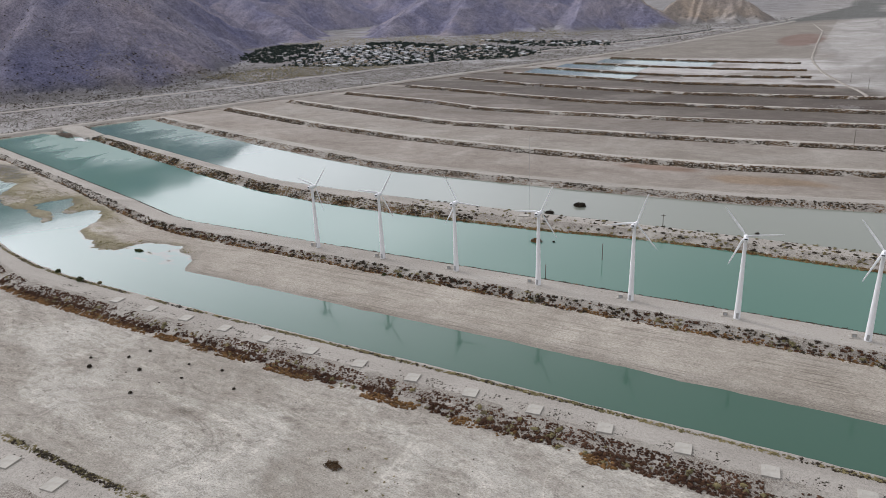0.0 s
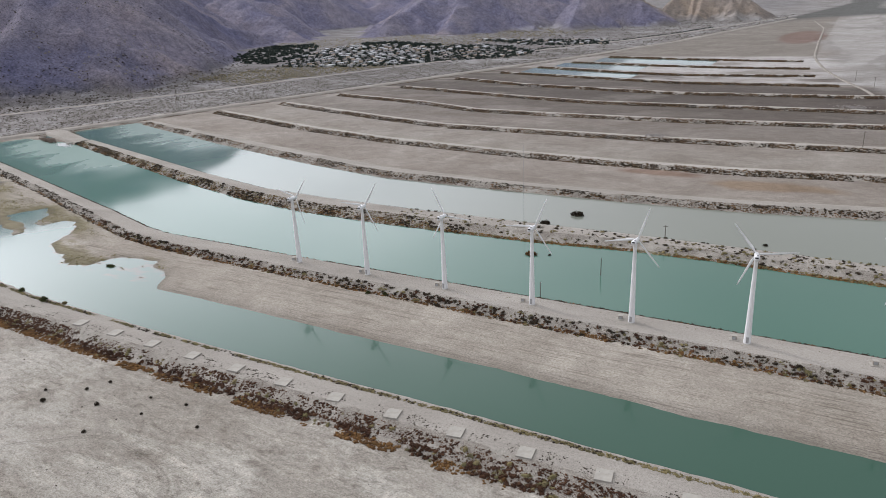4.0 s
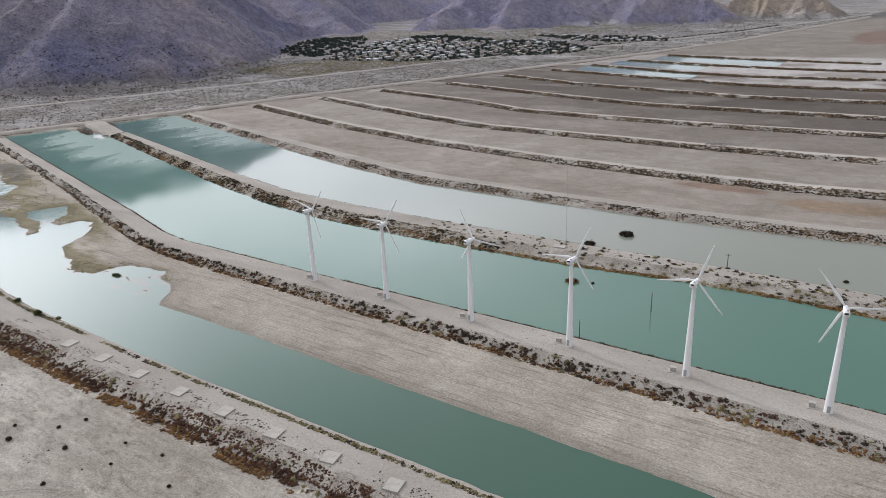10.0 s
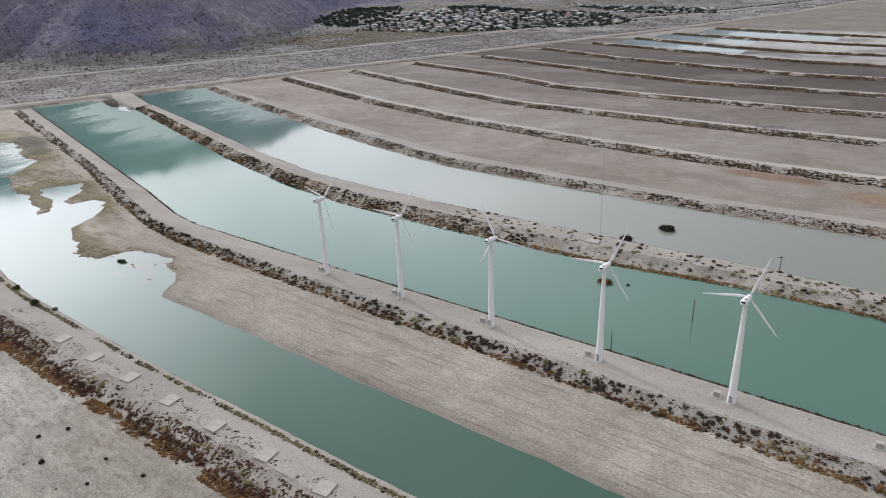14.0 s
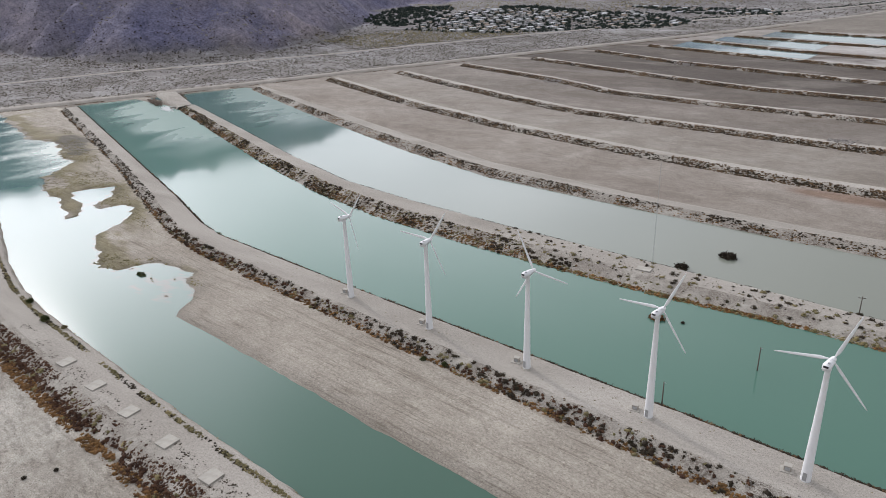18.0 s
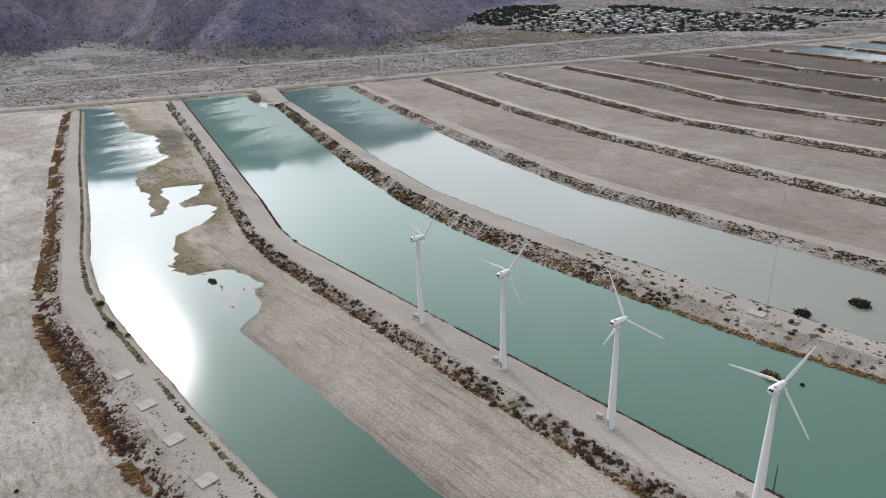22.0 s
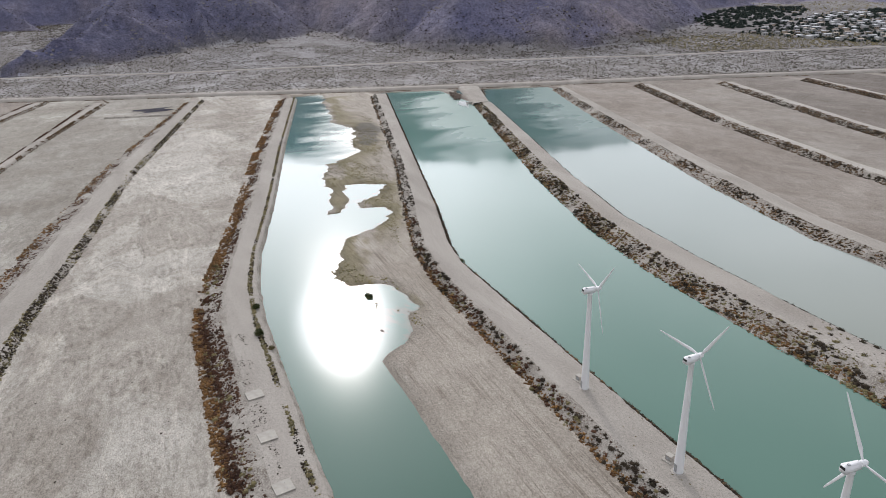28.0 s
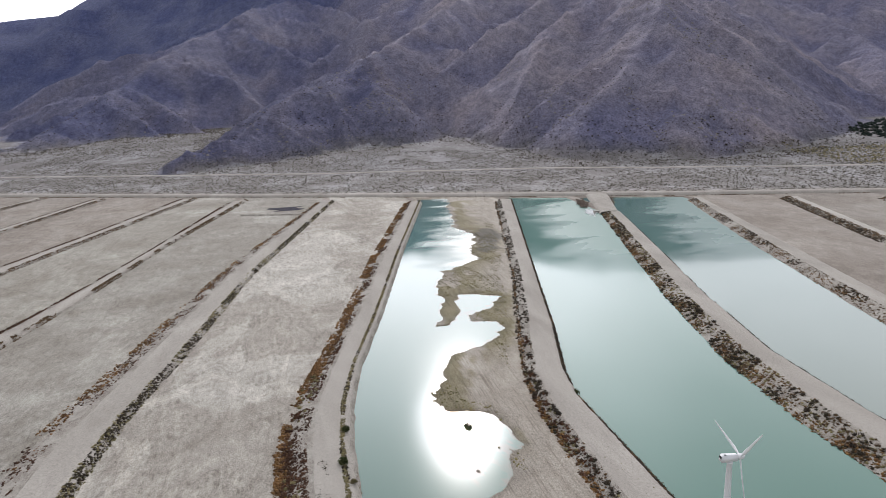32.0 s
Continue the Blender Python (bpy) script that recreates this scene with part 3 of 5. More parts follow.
def ridge_height(x, y):
    """Height of the bare ridges; only the land west of the second track has any."""
    x, y = np.asarray(x, float), np.asarray(y, float)
    out = np.full(x.shape, -50.0)
    sel = x < ROAD_2(y) + 5
    px, py = x[sel], y[sel]
    z = np.full(px.shape, -50.0)
    for pts, slope in RIDGES:
        top = max(p[2] for p in pts) / slope + 60
        for (x0, y0, z0), (x1, y1, z1) in zip(pts, pts[1:]):
            near = np.where((px > min(x0, x1) - top) & (px < max(x0, x1) + top) & (py > min(y0, y1) - top) & (py < max(y0, y1) + top))[0]
            if not len(near):
                continue
            qx, qy = px[near], py[near]
            dx, dy = x1 - x0, y1 - y0
            s = np.clip(((qx - x0) * dx + (qy - y0) * dy) / (dx * dx + dy * dy), 0, 1)
            d = np.hypot(qx - x0 - s * dx, qy - y0 - s * dy)
            z[near] = np.maximum(z[near], z0 + s * (z1 - z0) - slope * d)
    out[sel] = z
    return out


def crests(x, y):
    """Spurs, ribs and crags of the mountain sides, each 1 on its crest."""
    warp = fractal(x, y, 300, 5, 4, 0.5) - 0.5
    wx, wy = x + 110 * warp, y - 80 * warp
    return tuple(1 - np.abs(2 * fractal(wx, wy, size, seed, n, 0.5) - 1) for size, seed, n in ((330, 9, 2), (120, 13, 3), (38, 17, 3)))


def terrain(x, y):
    """Height of the land without the levees."""
    west = ROAD_W(y) - x                      # metres beyond the western road
    fan = np.clip(west - 20, 0, None)
    z = 0.35 + 0.016 * np.clip(fan, 0, 500) + 0.03 * np.clip(fan - 150, 0, 350)
    z = z + 0.20 * (fractal(x, y, 30, 3, 4) - 0.5)
    z = z + (fractal(x, y, 60, 21, 4) - 0.5) * 1.6 * smooth01(10, 120, fan)
    # ponds
    south1, north1 = TOE["pad_levee"][1](x), TOE["turbine_levee"][0](x)
    wob = (fractal(x, y, 7, 31, 4, 0.7) - 0.5) * np.where(x < -42, 9.0, 0.8) + (fractal(x, y, 18, 37, 5, 0.68) - 0.5) * np.where(x < -60, 6.0, 0.7)
    bed = np.clip((y - SPIT(x) + wob) * np.where(x < -50, 0.075, 0.055), -1.3, 0.42) + np.where(x < -50, 0.22, 0.05) * (fractal(x, y, 9, 33, 4) - 0.5)
    # a film of water over the flats at the foot of the spit
    flat = np.hypot((x + 60) / 27, (y + 27) / 9)
    bed = np.where(flat < 1, np.maximum(bed, -0.05 + 0.34 * (fractal(x, y * 1.6, 5, 39, 4, 0.6) - 0.58)), bed)
    bay = np.hypot((x + 172) / 34, (y - 1) / 15)
    bed = np.where(bay < 1, np.maximum(bed, -0.12 + 0.3 * (fractal(x, y, 9, 40, 4, 0.6) - 0.55)), bed)
    # a broken strip of mud off the spit
    strip = np.abs(y - np.interp(x, [-222, -189, -169, -150], [0, -8, -10, -17]))
    bed = np.maximum(bed, np.where((x > -224) & (x < -148), 0.42 - 0.10 * strip + 0.9 * (fractal(x, y, 8, 35, 3) - 0.56), -2))
    inside = (west < -14)
    z = np.where(inside & (y > south1 - 3) & (y < north1 + 2), bed, z)
    for a, b in (("turbine_levee", "middle_levee"), ("middle_levee", "north_levee")):
        z = np.where(inside & (y > TOE[a][1](x) - 3) & (y < TOE[b][0](x) + 3), -1.4, z)
    # mountains
    rid = ridge_height(x, y)
    spur, rib, crag = crests(x, y)
    h = rid + 18 * (spur ** 2 - 0.62) * smooth01(5, 150, rid) + 13 * (rib ** 2 - 0.6) * smooth01(0, 70, rid) + 9 * (crag ** 2 - 0.6) * smooth01(0, 30, rid)
    beyond = ROAD_2(y) - x
    h = np.where(rid > -20, h, -50)
    h = np.minimum(h, z + 0.7 * np.clip(beyond - 14, 0, None) - 0.5)
    return np.maximum(z, np.where(fan > 25, h, -50))


def axis(*spans):
    """Grid lines from (start, end, step at start, step at end) spans."""
    out = []
    for a, b, s0, s1 in spans:
        v = a
        while v < b - 1e-6:
            out.append(v)
            v += s0 + (s1 - s0) * (v - a) / (b - a)
    out.append(spans[-1][1])
    return np.array(out)


def grid_mesh(name, X, Y, Z, mat, colours=None, smooth=True):
    ny, nx = X.shape
    me = bpy.data.meshes.new(name)
    n = nx * ny
    me.vertices.add(n)
    me.vertices.foreach_set("co", np.stack([X, Y, Z], -1).astype(np.float32).ravel())
    i = np.arange(n).reshape(ny, nx)
    q = np.stack([i[:-1, :-1], i[:-1, 1:], i[1:, 1:], i[1:, :-1]], -1).reshape(-1, 4)
    me.loops.add(q.size)
    me.loops.foreach_set("vertex_index", q.astype(np.int32).ravel())
    me.polygons.add(len(q))
    me.polygons.foreach_set("loop_start", np.arange(0, q.size, 4, dtype=np.int32))
    me.update(calc_edges=True)
    me.polygons.foreach_set("use_smooth", np.ones(len(q), bool))
    me.materials.append(mat)
    if colours is not None:
        a = me.color_attributes.new("soil", "FLOAT_COLOR", "POINT")
        a.data.foreach_set("color", colours.astype(np.float32).ravel())
    return new(name, me)


def soil_tint(X, Y, Z):
    """Base colour of the soil, basin by basin, and of the mountain rock with painted haze."""
    base = np.ones(X.shape + (3,)) * np.array([0.265, 0.238, 0.208])

    def tint(mask, c):
        base[:] = base * (1 - mask[..., None]) + np.array(c) * mask[..., None]

    def between(a, b):
        return ((Y > TOE[a][1](X) - 4) & (Y < TOE[b][0](X) + 4)).astype(float)

    tint(between("field_levee", "pad_levee"), (0.385, 0.364, 0.324))
    tint(between("south_levee", "field_levee"), (0.300, 0.284, 0.250))
    tint(between("outer_levee", "south_levee"), (0.312, 0.296, 0.258))
    tint(between("far_south_levee", "outer_levee"), (0.273, 0.244, 0.212))
    tint(between("pad_levee", "turbine_levee"), (0.368, 0.337, 0.290))
    tint(between("north_levee", "basin_levee_1"), (0.288, 0.259, 0.227))
    tint(between("basin_levee_1", "basin_levee_2"), (0.288, 0.264, 0.233))
    tint(between("basin_levee_2", "basin_levee_3"), (0.205, 0.184, 0.162))
    tint(between("basin_levee_3", "basin_levee_4"), (0.150, 0.132, 0.116))
    tint(between("basin_levee_4", "basin_levee_5"), (0.105, 0.091, 0.080))
    tint(between("basin_levee_5", "basin_levee_6"), (0.118, 0.103, 0.091))
    tint(between("basin_levee_6", "basin_levee_7"), (0.135, 0.118, 0.105))
    tint((Y > TOE["basin_levee_7"][1](X)).astype(float), (0.286, 0.268, 0.247))
    salt = (Y > TOE["basin_levee_6"][1](X)) & (Y < 790) & (X > -60)
    tint(0.8 * salt * smooth01(0.38, 0.55, fractal(X, Y * 1.5, 60, 61, 4)), (0.46, 0.45, 0.44))
    tint((Y > 800).astype(float) * (X < 130), (0.216, 0.197, 0.172))
    # damp and mineral stains over the dry basins
    inner = (Y > TOE["north_levee"][1](X)) & (Y < TOE["basin_levee_7"][0](X))
    tint(0.26 * inner * smooth01(0.50, 0.64, fractal(X * 0.5, Y, 34, 63, 5, 0.6)), (0.165, 0.136, 0.114))
    tint(0.30 * inner * smooth01(0.52, 0.66, fractal(X * 0.4, Y, 26, 67, 5, 0.62)), (0.330, 0.305, 0.275))
    tint(0.38 * smooth01(-60, 90, X) * ((Y > TOE["basin_levee_3"][1](X)) & (Y < TOE["basin_levee_6"][0](X))), (0.070, 0.058, 0.050))
    # rusty stains in the first dry basin
    d = np.hypot((X - 88) / 36, (Y - 177) / 8) + 0.9 * (fractal(X, Y, 25, 51, 4) - 0.5)
    tint(0.75 * smooth01(1.0, 0.5, d), (0.190, 0.118, 0.082))
    d = np.hypot((X - 142) / 36, (Y - 166) / 11) + 0.9 * (fractal(X, Y, 25, 53, 4) - 0.5)
    tint(0.7 * smooth01(1.0, 0.5, d), (0.245, 0.170, 0.105))
    # reddish ground at the far end of the basins
    d = np.hypot((X - 95) / 40, (Y - 1120) / 160)
    tint(0.6 * smooth01(1.0, 0.7, d), (0.170, 0.091, 0.072))
    # bright wash east of the basins
    edge = np.interp(Y, [-600, 300, 433, 480, 586, 908, 1337, 2600], [900, 330, 205, 190, 164, 132, 128, 190])
    edge = edge + 60 * (fractal(X, Y, 90, 73, 4) - 0.5)
    braid = 1 - np.abs(2 * fractal(X * 2.2, Y * 0.5, 130, 77, 4) - 1)
    tint(smooth01(-15, 25, X - edge), (0.345, 0.335, 0.320))
    tint(0.45 * smooth01(-15, 25, X - edge) * smooth01(0.80, 0.95, braid), (0.20, 0.19, 0.175))
    far = smooth01(1560, 1720, Y + 160 * (fractal(X, Y, 200, 75, 3) - 0.5) - 0.9 * np.clip(X - 60, -120, 200)) * smooth01(-120, -20, X)
    tint((0.9 - 0.5 * smooth01(0.5, 0.62, fractal(X, Y * 0.35, 260, 79, 4))) * far, (0.088, 0.092, 0.088))
    # desert fan west of the road, tinted slightly blue for distance haze
    west = ROAD_W(Y) - X
    tint(smooth01(8, 30, west), (0.238, 0.230, 0.226))
    tint(0.8 * smooth01(90, 230, west + 60 * (fractal(X, Y, 80, 69, 4) - 0.5)), (0.196, 0.190, 0.194))
    # sparse grass on the damp part of the spit
    near = smooth01(26, 4, Y - SPIT(X)) * (Y > TOE["pad_levee"][1](X)) * (Y < TOE["turbine_levee"][0](X)) * smooth01(-38, -82, X + 40 * (fractal(X, Y, 15, 55, 4) - 0.5)) * (X > -412)
    tint(0.85 * near * smooth01(0.36, 0.46, fractal(X * 0.8, Y * 2.6, 24, 57, 5, 0.66)), (0.205, 0.182, 0.105))
    # dark damp mud at the western end of the spit
    d = np.hypot((X + 285) / 34, (Y - 38 + 0.25 * (X + 285)) / 9) + 1.3 * (fractal(X, Y, 16, 59, 5, 0.6) - 0.5)
    tint(0.8 * smooth01(0.95, 0.75, d) * (Y < TOE["turbine_levee"][0](X)), (0.125, 0.118, 0.108))
    # damp margin of the sand
    wet = smooth01(0.30, 0.02, Z) * (Z > -1.25)
    base[:] = base * (1 - 0.26 * wet[..., None])
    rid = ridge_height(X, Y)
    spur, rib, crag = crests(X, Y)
    # lit ridgelines and shaded gullies painted into the rock colour
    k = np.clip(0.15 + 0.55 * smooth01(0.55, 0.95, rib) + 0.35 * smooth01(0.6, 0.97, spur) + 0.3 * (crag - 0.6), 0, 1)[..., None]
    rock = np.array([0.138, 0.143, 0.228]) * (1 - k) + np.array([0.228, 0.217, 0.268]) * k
    # sunlit rock brightened in its colour; beyond x -2000 blue haze painted in
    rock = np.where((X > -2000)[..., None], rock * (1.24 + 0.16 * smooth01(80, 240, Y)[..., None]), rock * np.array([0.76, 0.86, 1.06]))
    # cloud shadow painted in: the southern rock is darkened
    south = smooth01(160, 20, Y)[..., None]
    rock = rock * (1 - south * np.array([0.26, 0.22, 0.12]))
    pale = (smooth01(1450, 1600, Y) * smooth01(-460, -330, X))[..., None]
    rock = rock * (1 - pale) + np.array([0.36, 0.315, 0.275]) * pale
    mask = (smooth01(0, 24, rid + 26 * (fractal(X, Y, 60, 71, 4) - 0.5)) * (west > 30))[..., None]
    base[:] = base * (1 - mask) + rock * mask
    rows = ((X > -425) & (Y > TOE["pad_levee"][1](X)) & (Y < TOE["turbine_levee"][0](X))).astype(float)
    rows = np.where((Y > TOE["north_levee"][1](X)) & (west < 0), 0.5, np.where((Y < TOE["pad_levee"][0](X)) & (west < 0), np.where(Y < TOE["field_levee"][0](X), 0.34, 0.12), rows))
    return np.concatenate([base, rows[..., None]], -1)


def build_ground():
    gx = axis((-4600, -2300, 180, 40), (-2300, -900, 22, 10), (-900, -430, 8, 3), (-430, -140, 2.4, 1.3), (-140, 200, 1.5, 1.5), (200, 420, 1.5, 20), (420, 4000, 30, 400))
    gy = axis((-4000, -520, 400, 30), (-520, -160, 12, 2), (-160, -10, 1.25, 1.25), (-10, 200, 1.8, 2.0), (200, 640, 2.6, 3.4), (640, 1200, 3.5, 9), (1200, 2700, 10, 26), (2700, 4600, 60, 250))
    X, Y = np.meshgrid(gx, gy)
    Z = terrain(X, Y)
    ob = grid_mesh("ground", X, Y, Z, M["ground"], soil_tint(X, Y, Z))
    ob.data.materials.append(M["mountain"])
    zc = ridge_height(X, Y)[:-1, :-1] + 20 * (fractal(X, Y, 60, 71, 4) - 0.5)[:-1, :-1]
    west = (ROAD_W(Y) - X)[:-1, :-1]
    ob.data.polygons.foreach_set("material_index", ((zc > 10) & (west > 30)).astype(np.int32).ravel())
    tagged(ob, "pale dry desert valley floor rising into bare rocky mountains", "ground", kind="structure")


build_ground()


BREAK = {"turbine_levee": 0.30}


def levee_profile(u, crest, k=0.40):
    """Height across a levee, u from 0 at the south toe to 1 at the north toe; k: where the slope meets the road."""
    return np.interp(u, [0, 0.05, k - 0.06, k, 0.84, 0.90, 1.0], [-0.25, 0.15, crest * 0.86, crest, crest * 0.97, crest * 0.75, -0.9])


def levee_height(name, x, y):
    s, n = TOE[name][0](x), TOE[name][1](x)
    return levee_profile((y - s) / (n - s), LEVEES[name][2], BREAK.get(name, 0.40))


def build_levee(name):
    s, n, crest = LEVEES[name]
    x0, x1 = max(s[0][0], n[0][0]), min(s[-1][0], n[-1][0])
    step = 1.2 if abs(np.mean([p[1] for p in s])) < 160 else 3.0
    xs = np.arange(x0, x1, step)
    us = np.linspace(0, 1, 22 if step < 2 else 12)
    X = np.repeat(xs[None, :], len(us), 0)
    U = np.repeat(us[:, None], len(xs), 1)
    S, E = TOE[name][0](X), TOE[name][1](X)
    k = 0.45
    Y = S + (E - S) * U + k * (fractal(X, S * 0 + U * 20, 7, 41, 3) - 0.5) * 2 * (U < 0.5) + 0.35 * (fractal(X, U * 9, 4, 43, 3) - 0.5) * 2 * (U > 0.9)
    Z = levee_profile(U, crest, BREAK.get(name, 0.40)) + 0.35 * (fractal(X, Y, 3.5, 45, 3) - 0.5) * (U < 0.4) + 0.12 * (fractal(X, Y, 5, 47, 3) - 0.5)
    ends = np.minimum(X - x0, x1 - X)
    Z = np.where(ends < step, np.minimum(Z, -0.2), Z)
    ob = grid_mesh(name, X, Y, Z, M["levee"])
    road = (us[:-1] > BREAK.get(name, 0.40)) & (us[:-1] < 0.86)
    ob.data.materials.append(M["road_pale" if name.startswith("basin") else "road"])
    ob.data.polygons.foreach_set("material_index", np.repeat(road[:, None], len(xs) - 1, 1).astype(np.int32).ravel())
    ob.data.update()
    tagged(ob, "long low earth levee with a graded dirt road along its top", "levee", "levees between the basins", "structure")


for _name in LEVEES:
    build_levee(_name)


def ribbon(name, line, half, y0, y1, step, mat, lift, label, category="road", dx=0.0):
    ys = np.arange(y0, y1, step)
    us = np.linspace(-1, 1, 7)
    Y = np.repeat(ys[None, :], len(us), 0)
    U = np.repeat(us[:, None], len(ys), 1)
    X = line(Y) + dx - half * U + 0.5 * (fractal(Y, U, 15, 61, 2) - 0.5)
    Z = terrain(X, Y) + lift * (1 - np.abs(U) ** 3) - 0.25 * (np.abs(U) > 0.99)
    return tagged(grid_mesh(name, X, Y, Z, mat), label, category, kind="structure")


ribbon("embankment_road", ROAD_W, 7.0, -520, 1700, 4, M["road"], 1.9, "wide graded dirt road on an embankment across the basin ends")
WASH_EDGE = lerp_line([(300, 260), (350, 220), (413, 196), (495, 181), (573, 160), (650, 144), (733, 133), (801, 127), (1000, 122), (1324, 116), (1586, 86)])
ribbon("wash_road", WASH_EDGE, 1.7, 470, 1580, 5, M["levee"], 0.6, "pale dirt road on the levee beside the dry wash")
ribbon("desert_track", ROAD_2, 3.5, -560, 1800, 5, M["road"], 0.5, "narrow pale dirt track through the desert scrub")


def water(name, south, north, x0, x1, z, mat, label, shoals=False):
    """A sheet of water; with shoals it carries how far the bed shows through."""
    xs = np.arange(x0, x1, 1.5 if shoals else 4.0)
    us = np.linspace(0, 1, 60 if shoals else 9)
    X = np.repeat(xs[None, :], len(us), 0)
    U = np.repeat(us[:, None], len(xs), 1)
    S, E = south(X), north(X)
    Y = S + (E - S) * U
    X = np.maximum(X, ROAD_W(Y) + 12)
    seen = 0.75 * smooth01(-0.10, -0.01, terrain(X, Y)) * (X < -40) if shoals else None
    ob = grid_mesh(name, X, Y, np.full(X.shape, z), mat, np.stack([seen] * 4, -1) if shoals else None)
    return tagged(ob, label, "pond", "recharge ponds", "structure")


water("water_1", lambda x: TOE["pad_levee"][1](x) - 4, lambda x: TOE["turbine_levee"][0](x) + 3, -430, EAST, 0.0, M["water_near"], "calm turquoise pond water around a spit of dry sand", True)
water("water_2", lambda x: TOE["turbine_levee"][1](x) - 3, lambda x: TOE["middle_levee"][0](x) + 3, -410, EAST, 0.0, M["water_mid"], "calm turquoise pond water reflecting bright cloud")
water("water_3", lambda x: TOE["middle_levee"][1](x) - 3, lambda x: TOE["north_levee"][0](x) + 3, -390, EAST, 0.0, M["water_far"], "calm milky grey-green pond water")

# ---- wind turbines ----
def build_turbine():
    t = empty("wind_turbine", pose(0, 0, 0), "white three-bladed wind turbine on a tapered steel tower", "wind turbine", "row of wind turbines")
    bm = bmesh.new()
    lathe(bm, [(0.92, 0.0), (0.90, 0.3), (0.86, 2.0), (0.70, 10), (0.54, 18), (0.45, 23.1), (0.54, 23.2), (0.54, 23.5)], 28)
    part("tower", bm, M["white_paint"], t, smooth=True)
    bm = bmesh.new()
    lathe(bm, [(1.3, -0.4), (1.3, 0.05), (1.26, 0.08)], 24)
    part("foundation", bm, M["concrete"], t, "round concrete footing")
    bm = bmesh.new()
    box(bm, 0.7, 0.06, 1.7, (0, -0.88, 1.2), 0.03)
    part("door", bm, M["grey_metal"], t, "grey steel access door")
    # nacelle: a tapered box along y, rotor at +y
    bm = bmesh.new()
    vs = box(bm, 1.3, 3.1, 1.25, (0, -0.25, 24.2))
    for v in vs:
        if v.co.y > 0:
            v.co.x *= 0.82
            v.co.z = 24.2 + (v.co.z - 24.2) * 0.85
        if v.co.y < 0 and v.co.z > 24.3:
            v.co.y += 0.3
    bmesh.ops.bevel(bm, geom=bm.edges[:], offset=0.18, segments=3, affect="EDGES")
    nac = part("nacelle", bm, M["white_paint"], t, smooth=True)
    bm = bmesh.new()
    box(bm, 0.8, 0.06, 0.36, (0, -1.71, 24.42), 0.02, pose(0, 0, 0, -14))
    part("vent", bm, M["dark"], nac, "dark rear air vent")
    bm = bmesh.new()
    box(bm, 0.35, 0.3, 0.25, (0.2, -1.0, 24.92), 0.04)
    part("wind_sensor", bm, M["grey_metal"], nac)
    return t


def build_rotor_parts(t, angle):
    hub = new("rotor")
    hub.parent = t
    hub.matrix_basis = pose(0, 1.75, 24.3, 0, -angle, 0)
    bm = bmesh.new()
    lathe(bm, [(0.42, -0.55), (0.5, -0.3), (0.5, 0.25), (0.4, 0.55), (0.2, 0.78), (0.04, 0.85)], 18, pose(0, 0, 0, -90))
    part("hub", bm, M["white_paint"], hub, smooth=True)
    for k in range(3):
        bm = bmesh.new()
        rings = []
        for r, chord, thick, twist in ((0.3, 0.30, 0.28, 0), (0.9, 0.34, 0.26, 18), (2.0, 0.66, 0.18, 15), (4.0, 0.56, 0.13, 9), (7.0, 0.40, 0.09, 4), (9.2, 0.26, 0.05, 1), (9.65, 0.10, 0.03, 0)):
            ring = []
            c, s = math.cos(radians(twist)), math.sin(radians(twist))
            for i in range(10):
                a = 2 * math.pi * i / 10
                x, y = chord * 0.5 * math.cos(a) + chord * 0.18, thick * 0.5 * math.sin(a)
                ring.append(bm.verts.new((x * c - y * s, x * s + y * c, r)))
            rings.append(ring)
        for a, b in zip(rings, rings[1:]):
            for i in range(10):
                bm.faces.new((a[i], a[(i + 1) % 10], b[(i + 1) % 10], b[i]))
        bm.faces.new(rings[-1])
        blade = part("blade", bm, M["blade"], hub, smooth=True)
        blade.matrix_basis = pose(0, 0, 0, 0, 120 * k, 0)


TURBINE_X = (0.0, 30.5, 61.2, 91.6, 121.8, 152.1, 184.2)
for _x, _angle, _yaw in zip(TURBINE_X, (80, 88, 29, 96, 102, 37, 38), (-8, 4, -6, -4, -4, 8, -6)):
    _t = build_turbine()
    build_rotor_parts(_t, _angle)
    _t.matrix_basis = pose(_x, 0, levee_height("turbine_levee", _x, 0.0) - 0.02, 0, 0, _yaw)


# ---- old foundation pads on the southern levees ----
def build_pad(x, y, z, rz, sx, sy):
    p = empty("foundation_pad", pose(x, y, z, 0, 0, rz), "square weathered concrete slab set in levee gravel", "concrete slab", "abandoned foundation pads")
    bm = bmesh.new()
    box(bm, sx, sy, 0.5, (0, 0, 0.02), 0.05)
    part("slab", bm, M["concrete"], p)
    for dx in (-1, 1):
        bm = bmesh.new()
        lathe(bm, [(0.05, 0.25), (0.05, 0.42)], 8, pose(dx * 0.9, 0.6, 0))
        part("anchor_bolt", bm, M["grey_metal"], p)


rng = random.Random(4)
for k in range(15):
    x = -29.3 + 16.42 * k
    build_pad(x, -67.9, levee_height("pad_levee", x, -67.9) + 0.05, rng.uniform(-3, 3) + 8, 3.4, 3.6)
for k in range(7):
    x = -8 + 16.4 * k
    build_pad(x, -134.8, levee_height("field_levee", x, -134.8) + 0.05, rng.uniform(-3, 3) + 6, 3.6, 3.9)

